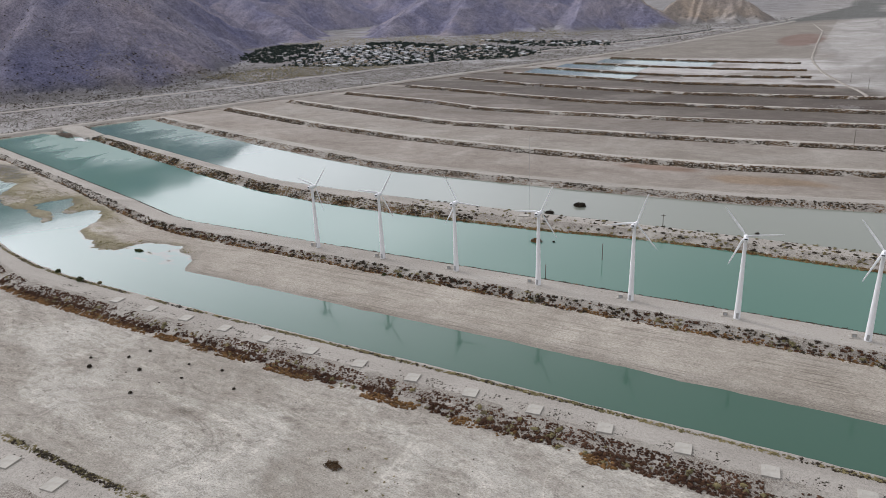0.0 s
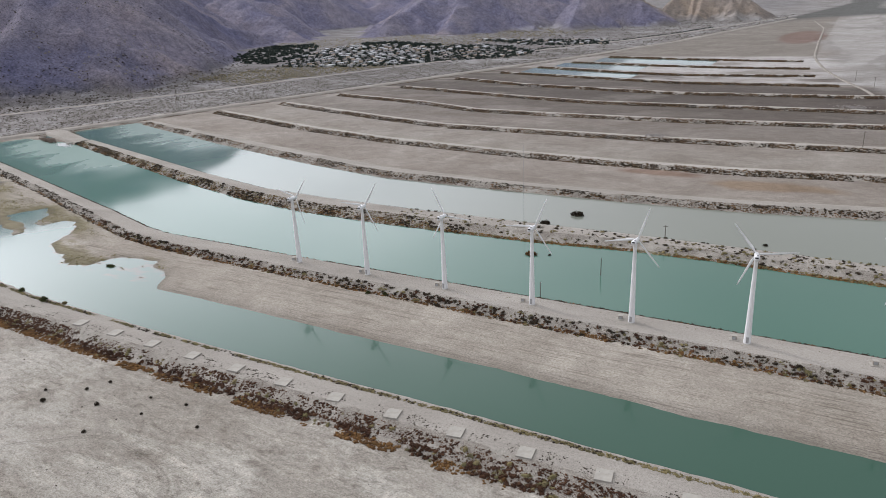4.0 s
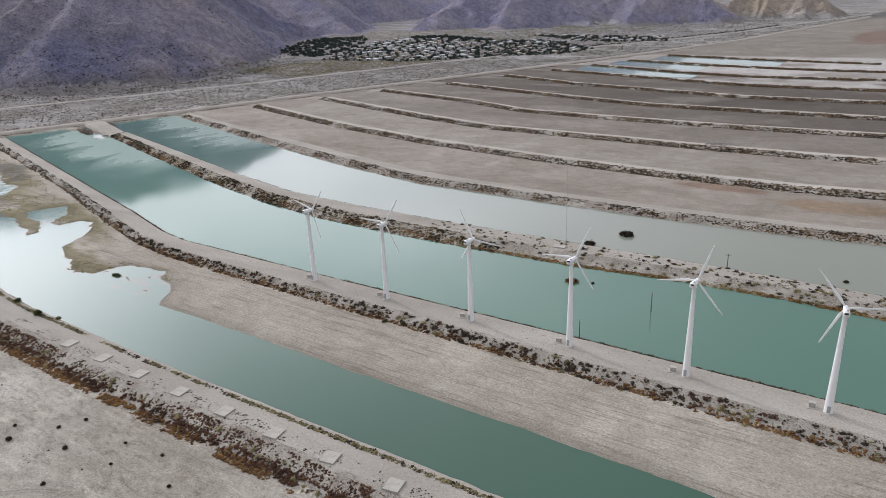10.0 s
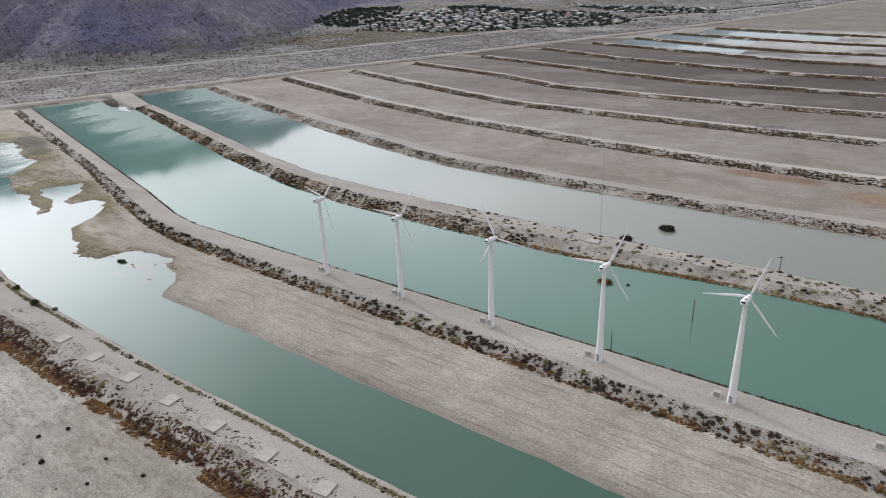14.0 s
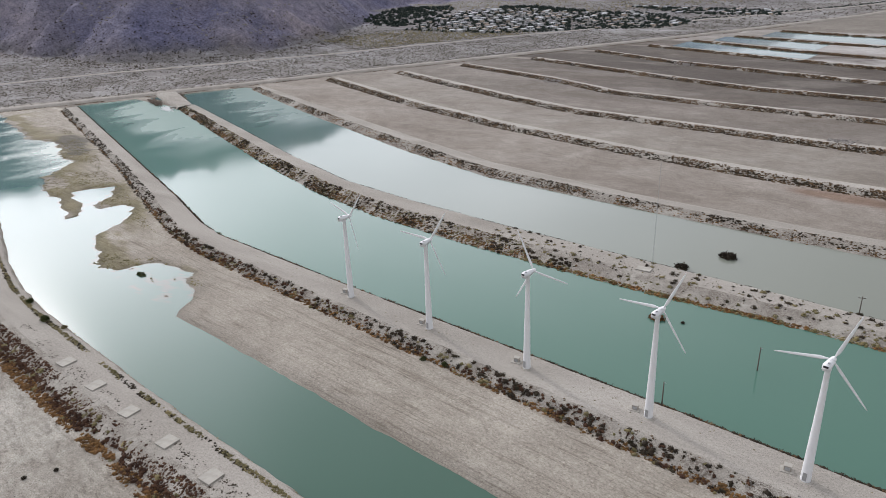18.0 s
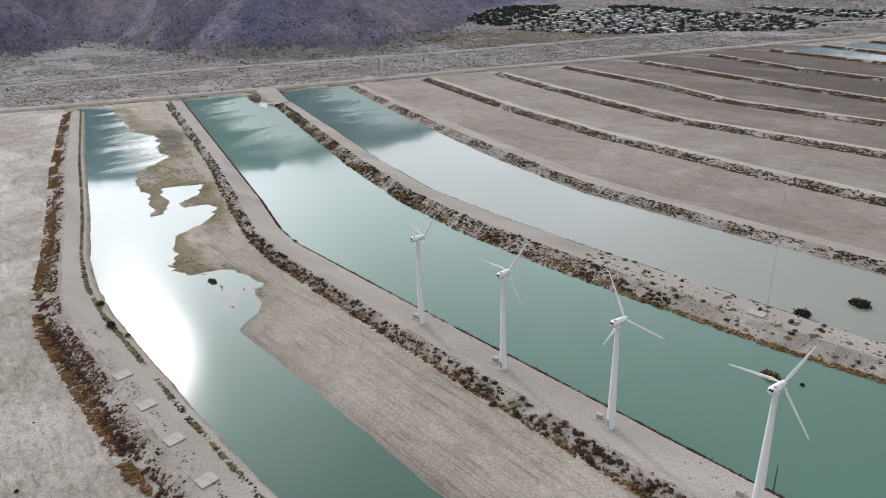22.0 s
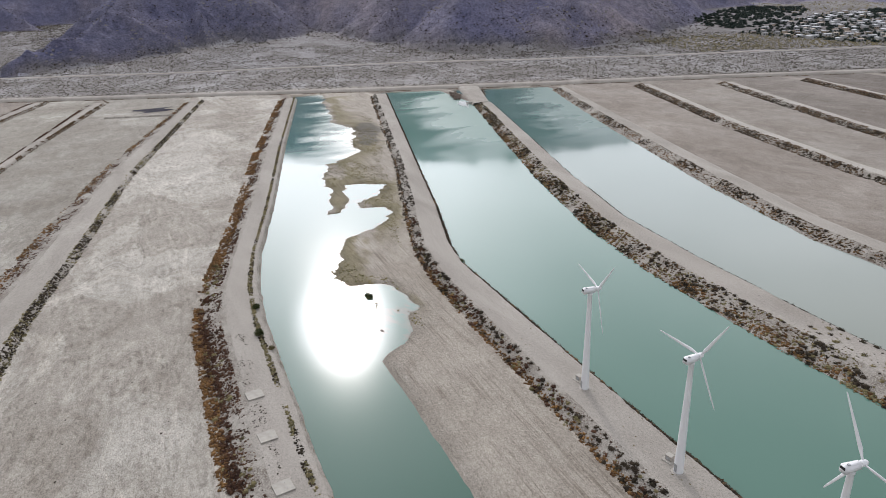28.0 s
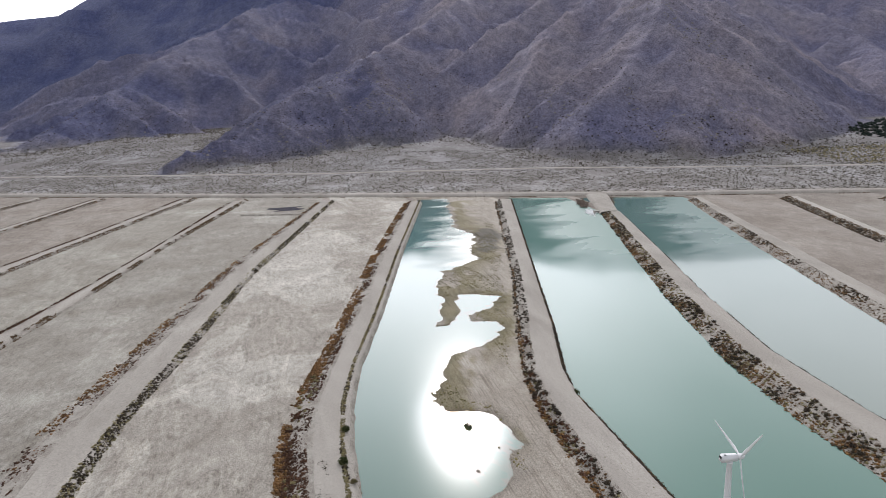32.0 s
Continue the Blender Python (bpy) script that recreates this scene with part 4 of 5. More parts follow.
# ---- shallow far ponds, puddle ----
water("water_4", lambda x: TOE["basin_levee_6"][1](x) + 6, lambda x: TOE["basin_levee_7"][0](x), -176, -30, 0.47, M["water_shallow"], "shallow pale blue water in a far basin")
water("water_5", lambda x: TOE["basin_levee_7"][1](x) + 14, lambda x: TOE["basin_levee_8"][0](x), -158, -40, 0.47, M["water_shallow"], "shallow pale blue water in a far basin")
water("water_6", lambda x: TOE["basin_levee_8"][1](x) + 14, lambda x: TOE["basin_levee_9"][0](x), -126, 30, 0.47, M["water_shallow"], "shallow pale blue water in a far basin")
water("puddle", lambda x: -86 + 5 * np.sin(x * 0.35), lambda x: -66 + 4 * np.sin(x * 0.5 + 1), -438, -418, 0.50, M["water_puddle"], "small dark puddle in the corner of a dry basin")


def build_cross_dike():
    ys = np.arange(-108, -60, 1.5)
    us = np.linspace(-1, 1, 9)
    Y = np.repeat(ys[None, :], len(us), 0)
    U = np.repeat(us[:, None], len(ys), 1)
    X = -409 + 0.32 * (Y + 85) - 2.2 * U + 0.6 * (fractal(Y, U, 8, 81, 2) - 0.5)
    Z = 0.2 + 1.0 * (1 - U * U) + 0.2 * (fractal(X, Y, 4, 83, 2) - 0.5)
    tagged(grid_mesh("cross_dike", X, Y, Z, M["levee"]), "small earth dike closing the corner of a dry basin", "levee", kind="structure")


build_cross_dike()

# ---- scrub ----
srng = np.random.default_rng(7)


def clump_templates(count, rings, seg, sprays, size):
    """Rounded uneven mounds of twigs with loose sprays standing out of them."""
    out = []
    for k in range(count):
        V, F = [], []
        lobe, phase = srng.uniform(0.1, 0.3), srng.uniform(0, 6.28, 2)
        for r in range(rings):
            up = r / rings
            for i in range(seg):
                a = 6.283 * (i + 0.5 * r) / seg
                rad = math.cos(up * 1.45) * (0.72 + lobe * math.sin(2 * a + phase[0]) + 0.13 * math.sin(3 * a + phase[1])) * srng.uniform(0.8, 1.15)
                V.append((rad * math.cos(a), rad * math.sin(a), (math.sin(up * 1.57) * 0.8 - 0.06) * srng.uniform(0.8, 1.2)))
        V.append((srng.uniform(-0.2, 0.2), srng.uniform(-0.2, 0.2), srng.uniform(0.75, 0.95)))
        for r in range(rings):
            for i in range(seg):
                a, b = r * seg + i, r * seg + (i + 1) % seg
                if r == rings - 1:
                    F.append((a, b, rings * seg))
                else:
                    F += [(a, b, a + seg), (b, b + seg, a + seg)]
        for i in range(sprays):
            d = srng.normal(0, 1, 3)
            d = d / np.linalg.norm(d) * srng.uniform(0.75, 1.1)
            c, n = np.array([d[0], d[1], abs(d[2]) * 0.9]), len(V)
            for _ in range(3):
                v = c + srng.uniform(-1, 1, 3) * size
                V.append((v[0], v[1], max(v[2], -0.05)))
            F.append((n, n + 1, n + 2))
        out.append((np.array(V), np.array(F)))
    return out


CLUMP_NEAR = clump_templates(12, 2, 7, 34, 0.34)
CLUMP_FAR = clump_templates(12, 2, 6, 9, 0.42)
CLUMP_TINY = clump_templates(8, 1, 5, 3, 0.55)


def scatter(name, pts, sizes, mat, label, category, templates, tall=0.7, parent=None):
    """Many clumps of scrub as one mesh."""
    V, F, base = [], [], 0
    kinds = srng.integers(0, len(templates), len(pts))
    turn = srng.uniform(0, 6.283, len(pts))
    for k, (tv, tf) in enumerate(templates):
        sel = np.where(kinds == k)[0]
        if not len(sel):
            continue
        c, s = np.cos(turn[sel])[:, None], np.sin(turn[sel])[:, None]
        wide = sizes[sel][:, None] * srng.uniform(0.8, 1.3, (len(sel), 1))
        x = (tv[None, :, 0] * c - tv[None, :, 1] * s) * wide
        y = (tv[None, :, 0] * s + tv[None, :, 1] * c) * sizes[sel][:, None]
        z = tv[None, :, 2] * sizes[sel][:, None] * tall * srng.uniform(0.7, 1.3, (len(sel), 1))
        v = np.stack([x, y, z], -1) + pts[sel][:, None, :]
        f = tf[None] + (base + np.arange(len(sel)) * len(tv))[:, None, None]
        V.append(v.reshape(-1, 3))
        F.append(f.reshape(-1, 3))
        base += len(sel) * len(tv)
    V, F = np.concatenate(V), np.concatenate(F)
    me = bpy.data.meshes.new(name)
    me.vertices.add(len(V))
    me.vertices.foreach_set("co", V.astype(np.float32).ravel())
    me.loops.add(F.size)
    me.loops.foreach_set("vertex_index", F.astype(np.int32).ravel())
    me.polygons.add(len(F))
    me.polygons.foreach_set("loop_start", np.arange(0, F.size, 3, dtype=np.int32))
    me.update(calc_edges=True)
    me.materials.append(mat)
    ob = new(name, me)
    if parent is not None:
        ob.parent = parent
    return tagged(ob, label, category, kind="stuff")


def on_levee(name, x0, x1, u0, u1, count, patch=0.0, seed=0, scale=9.0):
    """Points on a levee between two lines across it, gathered in patches where patch > 0."""
    n = int(count * (3 if patch else 1))
    x, u = srng.uniform(x0, x1, n), srng.uniform(u0, u1, n)
    s, e = TOE[name][0](x), TOE[name][1](x)
    y = s + (e - s) * u
    if patch:
        keep = fractal(x, y, scale, 90 + seed, 3) > patch + srng.uniform(-0.08, 0.08, n)
        x, y, u = x[keep][:count], y[keep][:count], u[keep][:count]
    z = np.maximum(levee_profile(u, LEVEES[name][2], BREAK.get(name, 0.40)), terrain(x, y)) - 0.05
    return np.stack([x, y, z], -1)


def sizes_of(pts, lo, hi, power=2.0):
    return lo + (hi - lo) * srng.uniform(0, 1, len(pts)) ** power


def scrub_on(name, x0, x1, u0, u1, count, lo, hi, mat, label, patch=0.0, seed=0, tall=0.7, far=False, scale=9.0):
    p = on_levee(name, x0, x1, u0, u1, int(count * 1.6), max(0, patch - 0.01), seed, scale)
    scatter("scrub", p, sizes_of(p, lo * 0.8, hi * 0.92, 1.6), M[mat], label, "scrub", CLUMP_FAR if far or hi < 0.88 else CLUMP_NEAR, tall)


# levee of the abandoned pads: dark speckled brush on the slope, rusty clumps at its foot
scrub_on("pad_levee", -90, 230, 0.15, 0.36, 3800, 0.20, 0.55, "scrub_maroon", "dense dead brown brush on the levee slope", 0.30, 1, far=True)
scrub_on("pad_levee", -90, 230, 0.03, 0.18, 1500, 0.25, 0.9, "scrub_maroon", "dead brown thickets on the levee slope", 0.43, 2, scale=8.0)
scrub_on("pad_levee", -125, 230, -0.05, 0.10, 2100, 0.22, 0.85, "scrub_rust", "rust-coloured dry brush at the foot of the levee", 0.46, 3, scale=8.0)
scrub_on("pad_levee", -125, 230, 0.02, 0.30, 160, 0.4, 1.1, "scrub_olive", "olive bushes on the levee slope", 0.4, 9)
scrub_on("pad_levee", -420, -110, -0.04, 0.22, 2000, 0.3, 0.95, "scrub_rust", "rust-coloured dry brush at the foot of the levee", 0.44, 4, far=True)
scrub_on("pad_levee", -420, -80, 0.10, 0.36, 1300, 0.2, 0.75, "scrub_maroon", "dead brown brush on the levee slope", 0.47, 5)
scrub_on("pad_levee", -420, 230, 0.775, 0.825, 3000, 0.22, 0.6, "scrub_olive", "line of small olive shrubs beside the levee road", 0.40, 6)
scrub_on("pad_levee", -420, 230, 0.77, 0.83, 1100, 0.2, 0.6, "scrub_dark", "dark shrubs beside the levee road", 0.46, 10)
scrub_on("pad_levee", -60, 230, 0.42, 0.60, 1300, 0.08, 0.36, "scrub_dark", "small dark weeds between the concrete slabs", 0.5, 7, 0.5, scale=4.0)
scrub_on("pad_levee", -420, 230, 0.93, 0.99, 700, 0.08, 0.3, "scrub_olive", "sparse weeds on the gravel shore", 0.45, 8)
# turbine levee: pale gravel with single bushes, a rusty line at the foot, dark growth at the waterline
scrub_on("turbine_levee", -125, 230, 0.03, 0.15, 640, 0.25, 0.8, "scrub_rust", "rusty bushes on the levee slope", 0.5, 19, scale=6.0)
scrub_on("turbine_levee", -125, 230, 0.05, 0.30, 420, 0.3, 1.0, "scrub_dark", "dark bushes on the levee slope", 0.46, 11, scale=5.0)
scrub_on("turbine_levee", -125, 230, 0.04, 0.28, 520, 0.25, 0.9, "scrub_maroon", "dead brown bushes on the levee slope", 0.48, 12, scale=6.0)
scrub_on("turbine_levee", -125, 230, 0.02, 0.26, 150, 0.3, 0.9, "scrub_olive", "olive bushes on the levee slope", 0.48, 16, scale=6.0)
scrub_on("turbine_levee", -125, 230, 0.02, 0.33, 1100, 0.12, 0.40, "scrub_brown", "small dry weeds on the levee slope", 0.42, 17)
scrub_on("turbine_levee", -400, 230, 0.05, 0.13, 1900, 0.18, 0.55, "scrub_rust", "rusty dry grass along the foot of the levee", 0.43, 13)
scrub_on("turbine_levee", -400, -125, 0.0, 0.36, 1000, 0.25, 0.8, "scrub_dark", "dark single shrubs on the pale levee slope", 0.40, 14)
scrub_on("turbine_levee", -400, 230, 0.90, 0.955, 4600, 0.30, 0.78, "scrub_dark", "dark low growth along the waterline", 0.34, 15)
scrub_on("turbine_levee", -400, 230, 0.90, 0.955, 1800, 0.3, 0.75, "scrub_brown", "brown low growth along the waterline", 0.45, 18)
scrub_on("turbine_levee", -60, 230, 0.45, 0.88, 160, 0.08, 0.3, "scrub_olive", "sparse weeds on the turbine road")
# middle levee: dense brush in the west, single bushes on pale gravel in the east
scrub_on("middle_levee", -325, 20, 0.02, 0.44, 1700, 0.2, 0.72, "scrub_brown", "brown brush covering the levee slope", 0.44, 21, scale=7.0)
scrub_on("middle_levee", -325, 20, 0.04, 0.44, 1300, 0.2, 0.72, "scrub_olive", "olive brush covering the levee slope", 0.47, 22, scale=7.0)
scrub_on("middle_levee", -325, 40, 0.0, 0.24, 1400, 0.2, 0.75, "scrub_rust", "rusty brush along the levee foot", 0.44, 27, scale=7.0)
scrub_on("middle_levee", -325, 40, 0.0, 0.42, 700, 0.35, 1.1, "scrub_dark", "dark brush on the levee slope", 0.5, 28, scale=6.0)
scrub_on("middle_levee", 20, 240, -0.01, 0.09, 1000, 0.3, 0.85, "scrub_rust", "rusty brush along the waterline", 0.38, 23, scale=6.0)
scrub_on("middle_levee", 20, 240, -0.01, 0.10, 900, 0.3, 0.85, "scrub_olive", "olive brush along the waterline", 0.42, 29, scale=6.0)
scrub_on("middle_levee", 0, 240, 0.1, 0.85, 230, 0.3, 1.0, "scrub_olive", "scattered shrubs on pale levee gravel")
scrub_on("middle_levee", 0, 240, 0.1, 0.85, 190, 0.3, 1.0, "scrub_dark", "scattered dark shrubs on pale levee gravel")
scrub_on("middle_levee", 0, 240, 0.1, 0.6, 500, 0.1, 0.35, "scrub_brown", "small dry weeds on pale levee gravel", 0.45, 24, scale=6.0)
scrub_on("middle_levee", -325, 240, 0.905, 0.955, 2200, 0.25, 0.65, "scrub_dark", "dark low growth along the waterline", 0.42, 26)
# north levee and the dry basins
scrub_on("north_levee", -350, 240, 0.05, 0.42, 2600, 0.2, 0.6, "scrub_brown", "brown brush on the levee slope", 0.45, 31, far=True)
scrub_on("north_levee", -350, 240, 0.02, 0.3, 1300, 0.2, 0.6, "scrub_rust", "rusty brush on the levee slope", 0.48, 32, far=True)
scrub_on("north_levee", -350, 240, 0.12, 0.42, 900, 0.3, 0.9, "scrub_dark", "dark bushes on the levee slope", 0.46, 34, far=True)
scrub_on("north_levee", -350, 240, 0.93, 1.0, 1100, 0.2, 0.5, "scrub_brown", "low growth along the foot of the levee", 0.48, 33, far=True)
for _i in range(1, 10):
    _n = "basin_levee_%d" % _i
    _a, _b = LEVEES[_n][0][0][0], LEVEES[_n][0][-1][0]
    scrub_on(_n, _a, _b, 0.0, 0.5, int(3400 - 180 * _i), 0.30 + 0.02 * _i, 0.80 + 0.06 * _i, "scrub_brown", "brown brush on the levee of a dry basin", 0.42, 40 + _i, far=True)
    scrub_on(_n, _a, _b, 0.0, 0.35, int(2200 - 100 * _i), 0.3, 1.0, "scrub_dark", "dark brush on the levee of a dry basin", 0.42, 60 + _i, far=True)
    scrub_on(_n, _a, _b, 0.92, 1.0, int(500 - 30 * _i), 0.25, 0.6, "scrub_dark", "low growth along the foot of the levee", 0.44, 70 + _i, far=True)
# southern fields
scrub_on("field_levee", -450, 230, 0.0, 0.20, 2300, 0.25, 0.75, "scrub_rust", "rusty brush at the foot of the levee", 0.46, 81)
scrub_on("field_levee", -450, 230, 0.05, 0.34, 2200, 0.2, 0.7, "scrub_maroon", "brown brush on the levee slope", 0.46, 82)
scrub_on("field_levee", -450, 230, 0.82, 0.97, 2200, 0.25, 0.6, "scrub_olive", "dark olive shrubs along the levee edge", 0.45, 83)
scrub_on("field_levee", -450, 230, 0.84, 0.95, 2600, 0.25, 0.7, "scrub_dark", "dark shrubs along the levee edge", 0.46, 85)
scrub_on("field_levee", -20, 120, 0.42, 0.75, 500, 0.08, 0.3, "scrub_dark", "small dark weeds between the concrete slabs", 0.48, 84, 0.5, scale=4.0)
for _i, _n in enumerate(("south_levee", "outer_levee", "far_south_levee", "last_south_levee")):
    scrub_on(_n, LEVEES[_n][0][0][0], -60, 0.8, 0.98, 2000, 0.25, 0.75, "scrub_brown", "dry brush along the levee edge", 0.44, 90 + _i, far=True)
    scrub_on(_n, LEVEES[_n][0][0][0], -60, 0.0, 0.25, 2600, 0.3, 0.8, "scrub_maroon", "dark brush along the levee edge", 0.46, 95 + _i, far=True)


def desert_scrub():
    """Creosote and brittlebush between the road, the track and the mountains."""
    def pick(n, y0, y1, reach0, reach1, keep):
        y = srng.uniform(y0, y1, n)
        x = ROAD_W(y) - srng.uniform(reach0, reach1, n)
        k = (np.abs(x - ROAD_2(y)) > 6) & keep(x, y)
        x, y = x[k], y[k]
        return np.stack([x, y, terrain(x, y)], -1)

    low = lambda x, y: ridge_height(x, y) < 14
    p = pick(64000, -480, 900, 12, 300, lambda x, y: low(x, y) & (fractal(x, y, 40, 111, 3) > 0.30 + srng.uniform(-0.1, 0.1, len(x))))
    scatter("desert_scrub", p, sizes_of(p, 0.40, 1.10, 1.8), M["scrub_desert"], "sparse dry desert shrubs on pale sand", "scrub", CLUMP_TINY, 0.75)
    p = pick(7000, 900, 1900, 12, 420, low)
    scatter("desert_scrub", p, sizes_of(p, 0.8, 1.9), M["scrub_desert"], "sparse dry desert shrubs on pale sand", "scrub", CLUMP_TINY, 0.75)
    p = pick(14000, -480, 60, 300, 700, low)
    scatter("desert_scrub", p, sizes_of(p, 0.6, 1.5, 1.6), M["scrub_desert"], "sparse dry desert shrubs on pale sand", "scrub", CLUMP_TINY, 0.75)
    # dark bushes on the low slopes
    y = srng.uniform(-500, 620, 30000)
    x = ROAD_2(y) - srng.uniform(15, 560, 30000)
    r = ridge_height(x, y)
    k = (r > -14) & (r < 190) & (srng.uniform(0, 1, len(x)) < np.interp(r, [-14, 10, 50, 120, 190], [0.5, 0.75, 0.42, 0.25, 0.05]) * (fractal(x, y, 90, 113, 3) > 0.42))
    p = np.stack([x[k], y[k], terrain(x[k], y[k])], -1)
    scatter("desert_bushes", p, sizes_of(p, 0.7, 1.8), M["scrub_dark"], "dark bushes dotted over the rocky lower slopes", "scrub", CLUMP_TINY, 0.85)
    # dense olive scrub on the rise before the village
    y = srng.uniform(440, 660, 2600)
    x = ROAD_2(y) - srng.uniform(14, 130, 2600)
    k = ridge_height(x, y) < 14
    p = np.stack([x[k], y[k], terrain(x[k], y[k])], -1)
    scatter("desert_bushes", p, sizes_of(p, 0.7, 1.7), M["scrub_olive"], "dense olive bushes on a sandy rise", "scrub", CLUMP_TINY, 0.8)
    y = srng.uniform(760, 1300, 3500)
    x = ROAD_2(y) - srng.uniform(180, 520, 3500)
    k = ridge_height(x, y) < 8
    p = np.stack([x[k], y[k], terrain(x[k], y[k])], -1)
    scatter("desert_bushes", p, sizes_of(p, 0.9, 2.0), M["scrub_olive"], "dense olive bushes behind the village", "scrub", CLUMP_TINY, 0.8)


def road_scrub():
    """Dark clumps added along both shoulders to draw the embankment road's shadow lines."""
    n = 6000
    y = srng.uniform(-480, 900, n)
    side = np.where(srng.uniform(0, 1, n) < 0.6, 8.6, -8.4) + srng.normal(0, 0.5, n)
    k = fractal(y, side, 14, 121, 3) > 0.44
    x = (ROAD_W(y) + side)[k]
    y = y[k]
    p = np.stack([x, y, terrain(x, y) + 0.1], -1)
    scatter("shadow_line_scrub", p, sizes_of(p, 0.25, 0.8), M["scrub_brown"], "dark brush added as shadow line along the embankment road", "scrub", CLUMP_FAR, 0.7)


desert_scrub()
road_scrub()


def boulders():
    y = srng.uniform(-300, 480, 9000)
    x = ROAD_2(y) - srng.uniform(40, 420, 9000)
    r = ridge_height(x, y)
    k = (r > 6) & (fractal(x, y, 70, 117, 3) > 0.5)
    p = np.stack([x[k], y[k], terrain(x[k], y[k])], -1)
    scatter("boulders", p, sizes_of(p, 0.5, 2.2, 3.0), M["rock"], "grey boulders strewn over the mountain slope", "rocks", CLUMP_FAR, 0.8)


boulders()


def field_specks():
    """Tumbleweed and small dark shrubs on the dry fields and the sand."""
    n = 150
    x, y = srng.uniform(-60, 190, n), srng.uniform(-125, -82, n)
    p = np.stack([x, y, terrain(x, y)], -1)
    scatter("field_weeds", p, sizes_of(p, 0.08, 0.35, 3.0), M["scrub_dark"], "small dark weeds on the pale dry field", "weeds", CLUMP_FAR, 0.7)
    x, y = srng.normal(95, 9, 26), srng.normal(-103, 4, 26)
    p = np.stack([x, y, terrain(x, y)], -1)
    scatter("field_weeds", p, sizes_of(p, 0.15, 0.5), M["scrub_olive"], "yellowish weeds on the pale dry field", "weeds", CLUMP_FAR, 0.7)
    n = 22000
    x, y = srng.uniform(-110, 200, n), srng.uniform(-126, -80, n)
    k = (fractal(x * 0.6, y, 9, 125, 4, 0.65) > 0.47) & (y > TOE["field_levee"][1](x)) & (y < TOE["pad_levee"][0](x))
    p = np.stack([x[k], y[k], terrain(x[k], y[k])], -1)
    scatter("soil_clods", p, sizes_of(p, 0.06, 0.24, 2.5), M["clod"], "pale lumps of dry soil on the scraped field", "soil", CLUMP_TINY, 0.5)
    # grass drowned along the ragged edge of the sand
    n = 26000
    x, y = srng.uniform(-330, -40, n), srng.uniform(-36, 60, n)
    z = terrain(x, y)
    k = (z > -0.01) & (z < 0.56) & (y < SPIT(x) + 24) & (y < TOE["turbine_levee"][0](x) - 3) & (y > SPIT(x) - 12) & (fractal(x, y * 2.5, 26, 119, 3) > 0.50)
    p = np.stack([x[k], y[k], np.maximum(z[k], 0) - 0.02], -1)
    scatter("grass_tufts", p, sizes_of(p, 0.18, 0.5), M["reed"], "yellow-green grass tufts on the damp sand", "grass", CLUMP_FAR, 0.55)


field_specks()


def rubble(x0, x1, name, y, spread, count, seed):
    x = srng.uniform(x0, x1, count)
    yy = srng.normal(y, spread, count)
    p = np.stack([x, yy, levee_height(name, x, yy) - 0.03], -1)
    scatter("rubble", p, sizes_of(p, 0.06, 0.3, 3.0), M["rock"], "broken grey stones on the levee gravel", "rubble", CLUMP_FAR, 0.7)


_p = np.stack([srng.normal(66, 4.5, 160), srng.normal(264, 3.0, 160), srng.uniform(0.4, 2.0, 160)], -1)
scatter("branch_heap", _p, sizes_of(_p, 0.4, 1.2), M["rock"], "heap of grey rubble and branches on a levee", "rubble", CLUMP_FAR, 0.7)
for _x, _y in ((-157, 356), (-107, 483), (172, 404)):
    _p = np.stack([srng.normal(_x, 5.0, 120), srng.normal(_y, 3.5, 120), srng.uniform(0.2, 1.6, 120)], -1)
    scatter("branch_heap", _p, sizes_of(_p, 0.4, 1.2), M["rock"], "heap of grey rubble in a breached levee", "rubble", CLUMP_FAR, 0.7)
rubble(-60, 220, "pad_levee", -70.5, 1.6, 700, 1)
rubble(-60, 220, "turbine_levee", -9.5, 2.0, 500, 2)
rubble(-20, 230, "middle_levee", 66, 4.0, 600, 3)


# ---- single bushes ----
def build_bush(x, y, z, r, h, mat, label, seed, lean=1.0):
    b = empty("bush", pose(x, y, z), label, "bush", "single bushes")
    rr = random.Random(seed)
    bm = bmesh.new()
    for k in range(7):
        a, tip = rr.uniform(0, 6.283), Vector((rr.uniform(-0.6, 0.6) * r, rr.uniform(-0.6, 0.6) * r, h * rr.uniform(0.5, 0.9)))
        root = Vector((0.12 * math.cos(a), 0.12 * math.sin(a), -0.3))
        ring0 = [bm.verts.new(root + Vector((0.06 * math.cos(i * 2.094), 0.06 * math.sin(i * 2.094), 0))) for i in range(3)]
        ring1 = [bm.verts.new(tip + Vector((0.02 * math.cos(i * 2.094), 0.02 * math.sin(i * 2.094), 0))) for i in range(3)]
        for i in range(3):
            bm.faces.new((ring0[i], ring0[(i + 1) % 3], ring1[(i + 1) % 3], ring1[i]))
    part("stems", bm, M["wood"], b)
    bm = bmesh.new()
    for k in range(520):
        a, t, q = rr.uniform(0, 6.283), rr.random() ** 0.5, rr.random()
        bumpy = 0.75 + 0.25 * math.sin(3 * a + seed) * math.cos(2 * a + 1.7 * seed)
        c = Vector((r * lean * t * bumpy * math.cos(a), r * t * bumpy * math.sin(a), h * (0.08 + 0.9 * q * math.sqrt(max(0.0, 1 - 0.85 * t * t)))))
        size = rr.uniform(0.10, 0.24) * max(0.6, r)
        vs = [bm.verts.new(c + Vector((rr.uniform(-1, 1), rr.uniform(-1, 1), rr.uniform(-1, 1))) * size) for _ in range(3)]
        bm.faces.new(vs)
    part("crown", bm, M[mat], b)


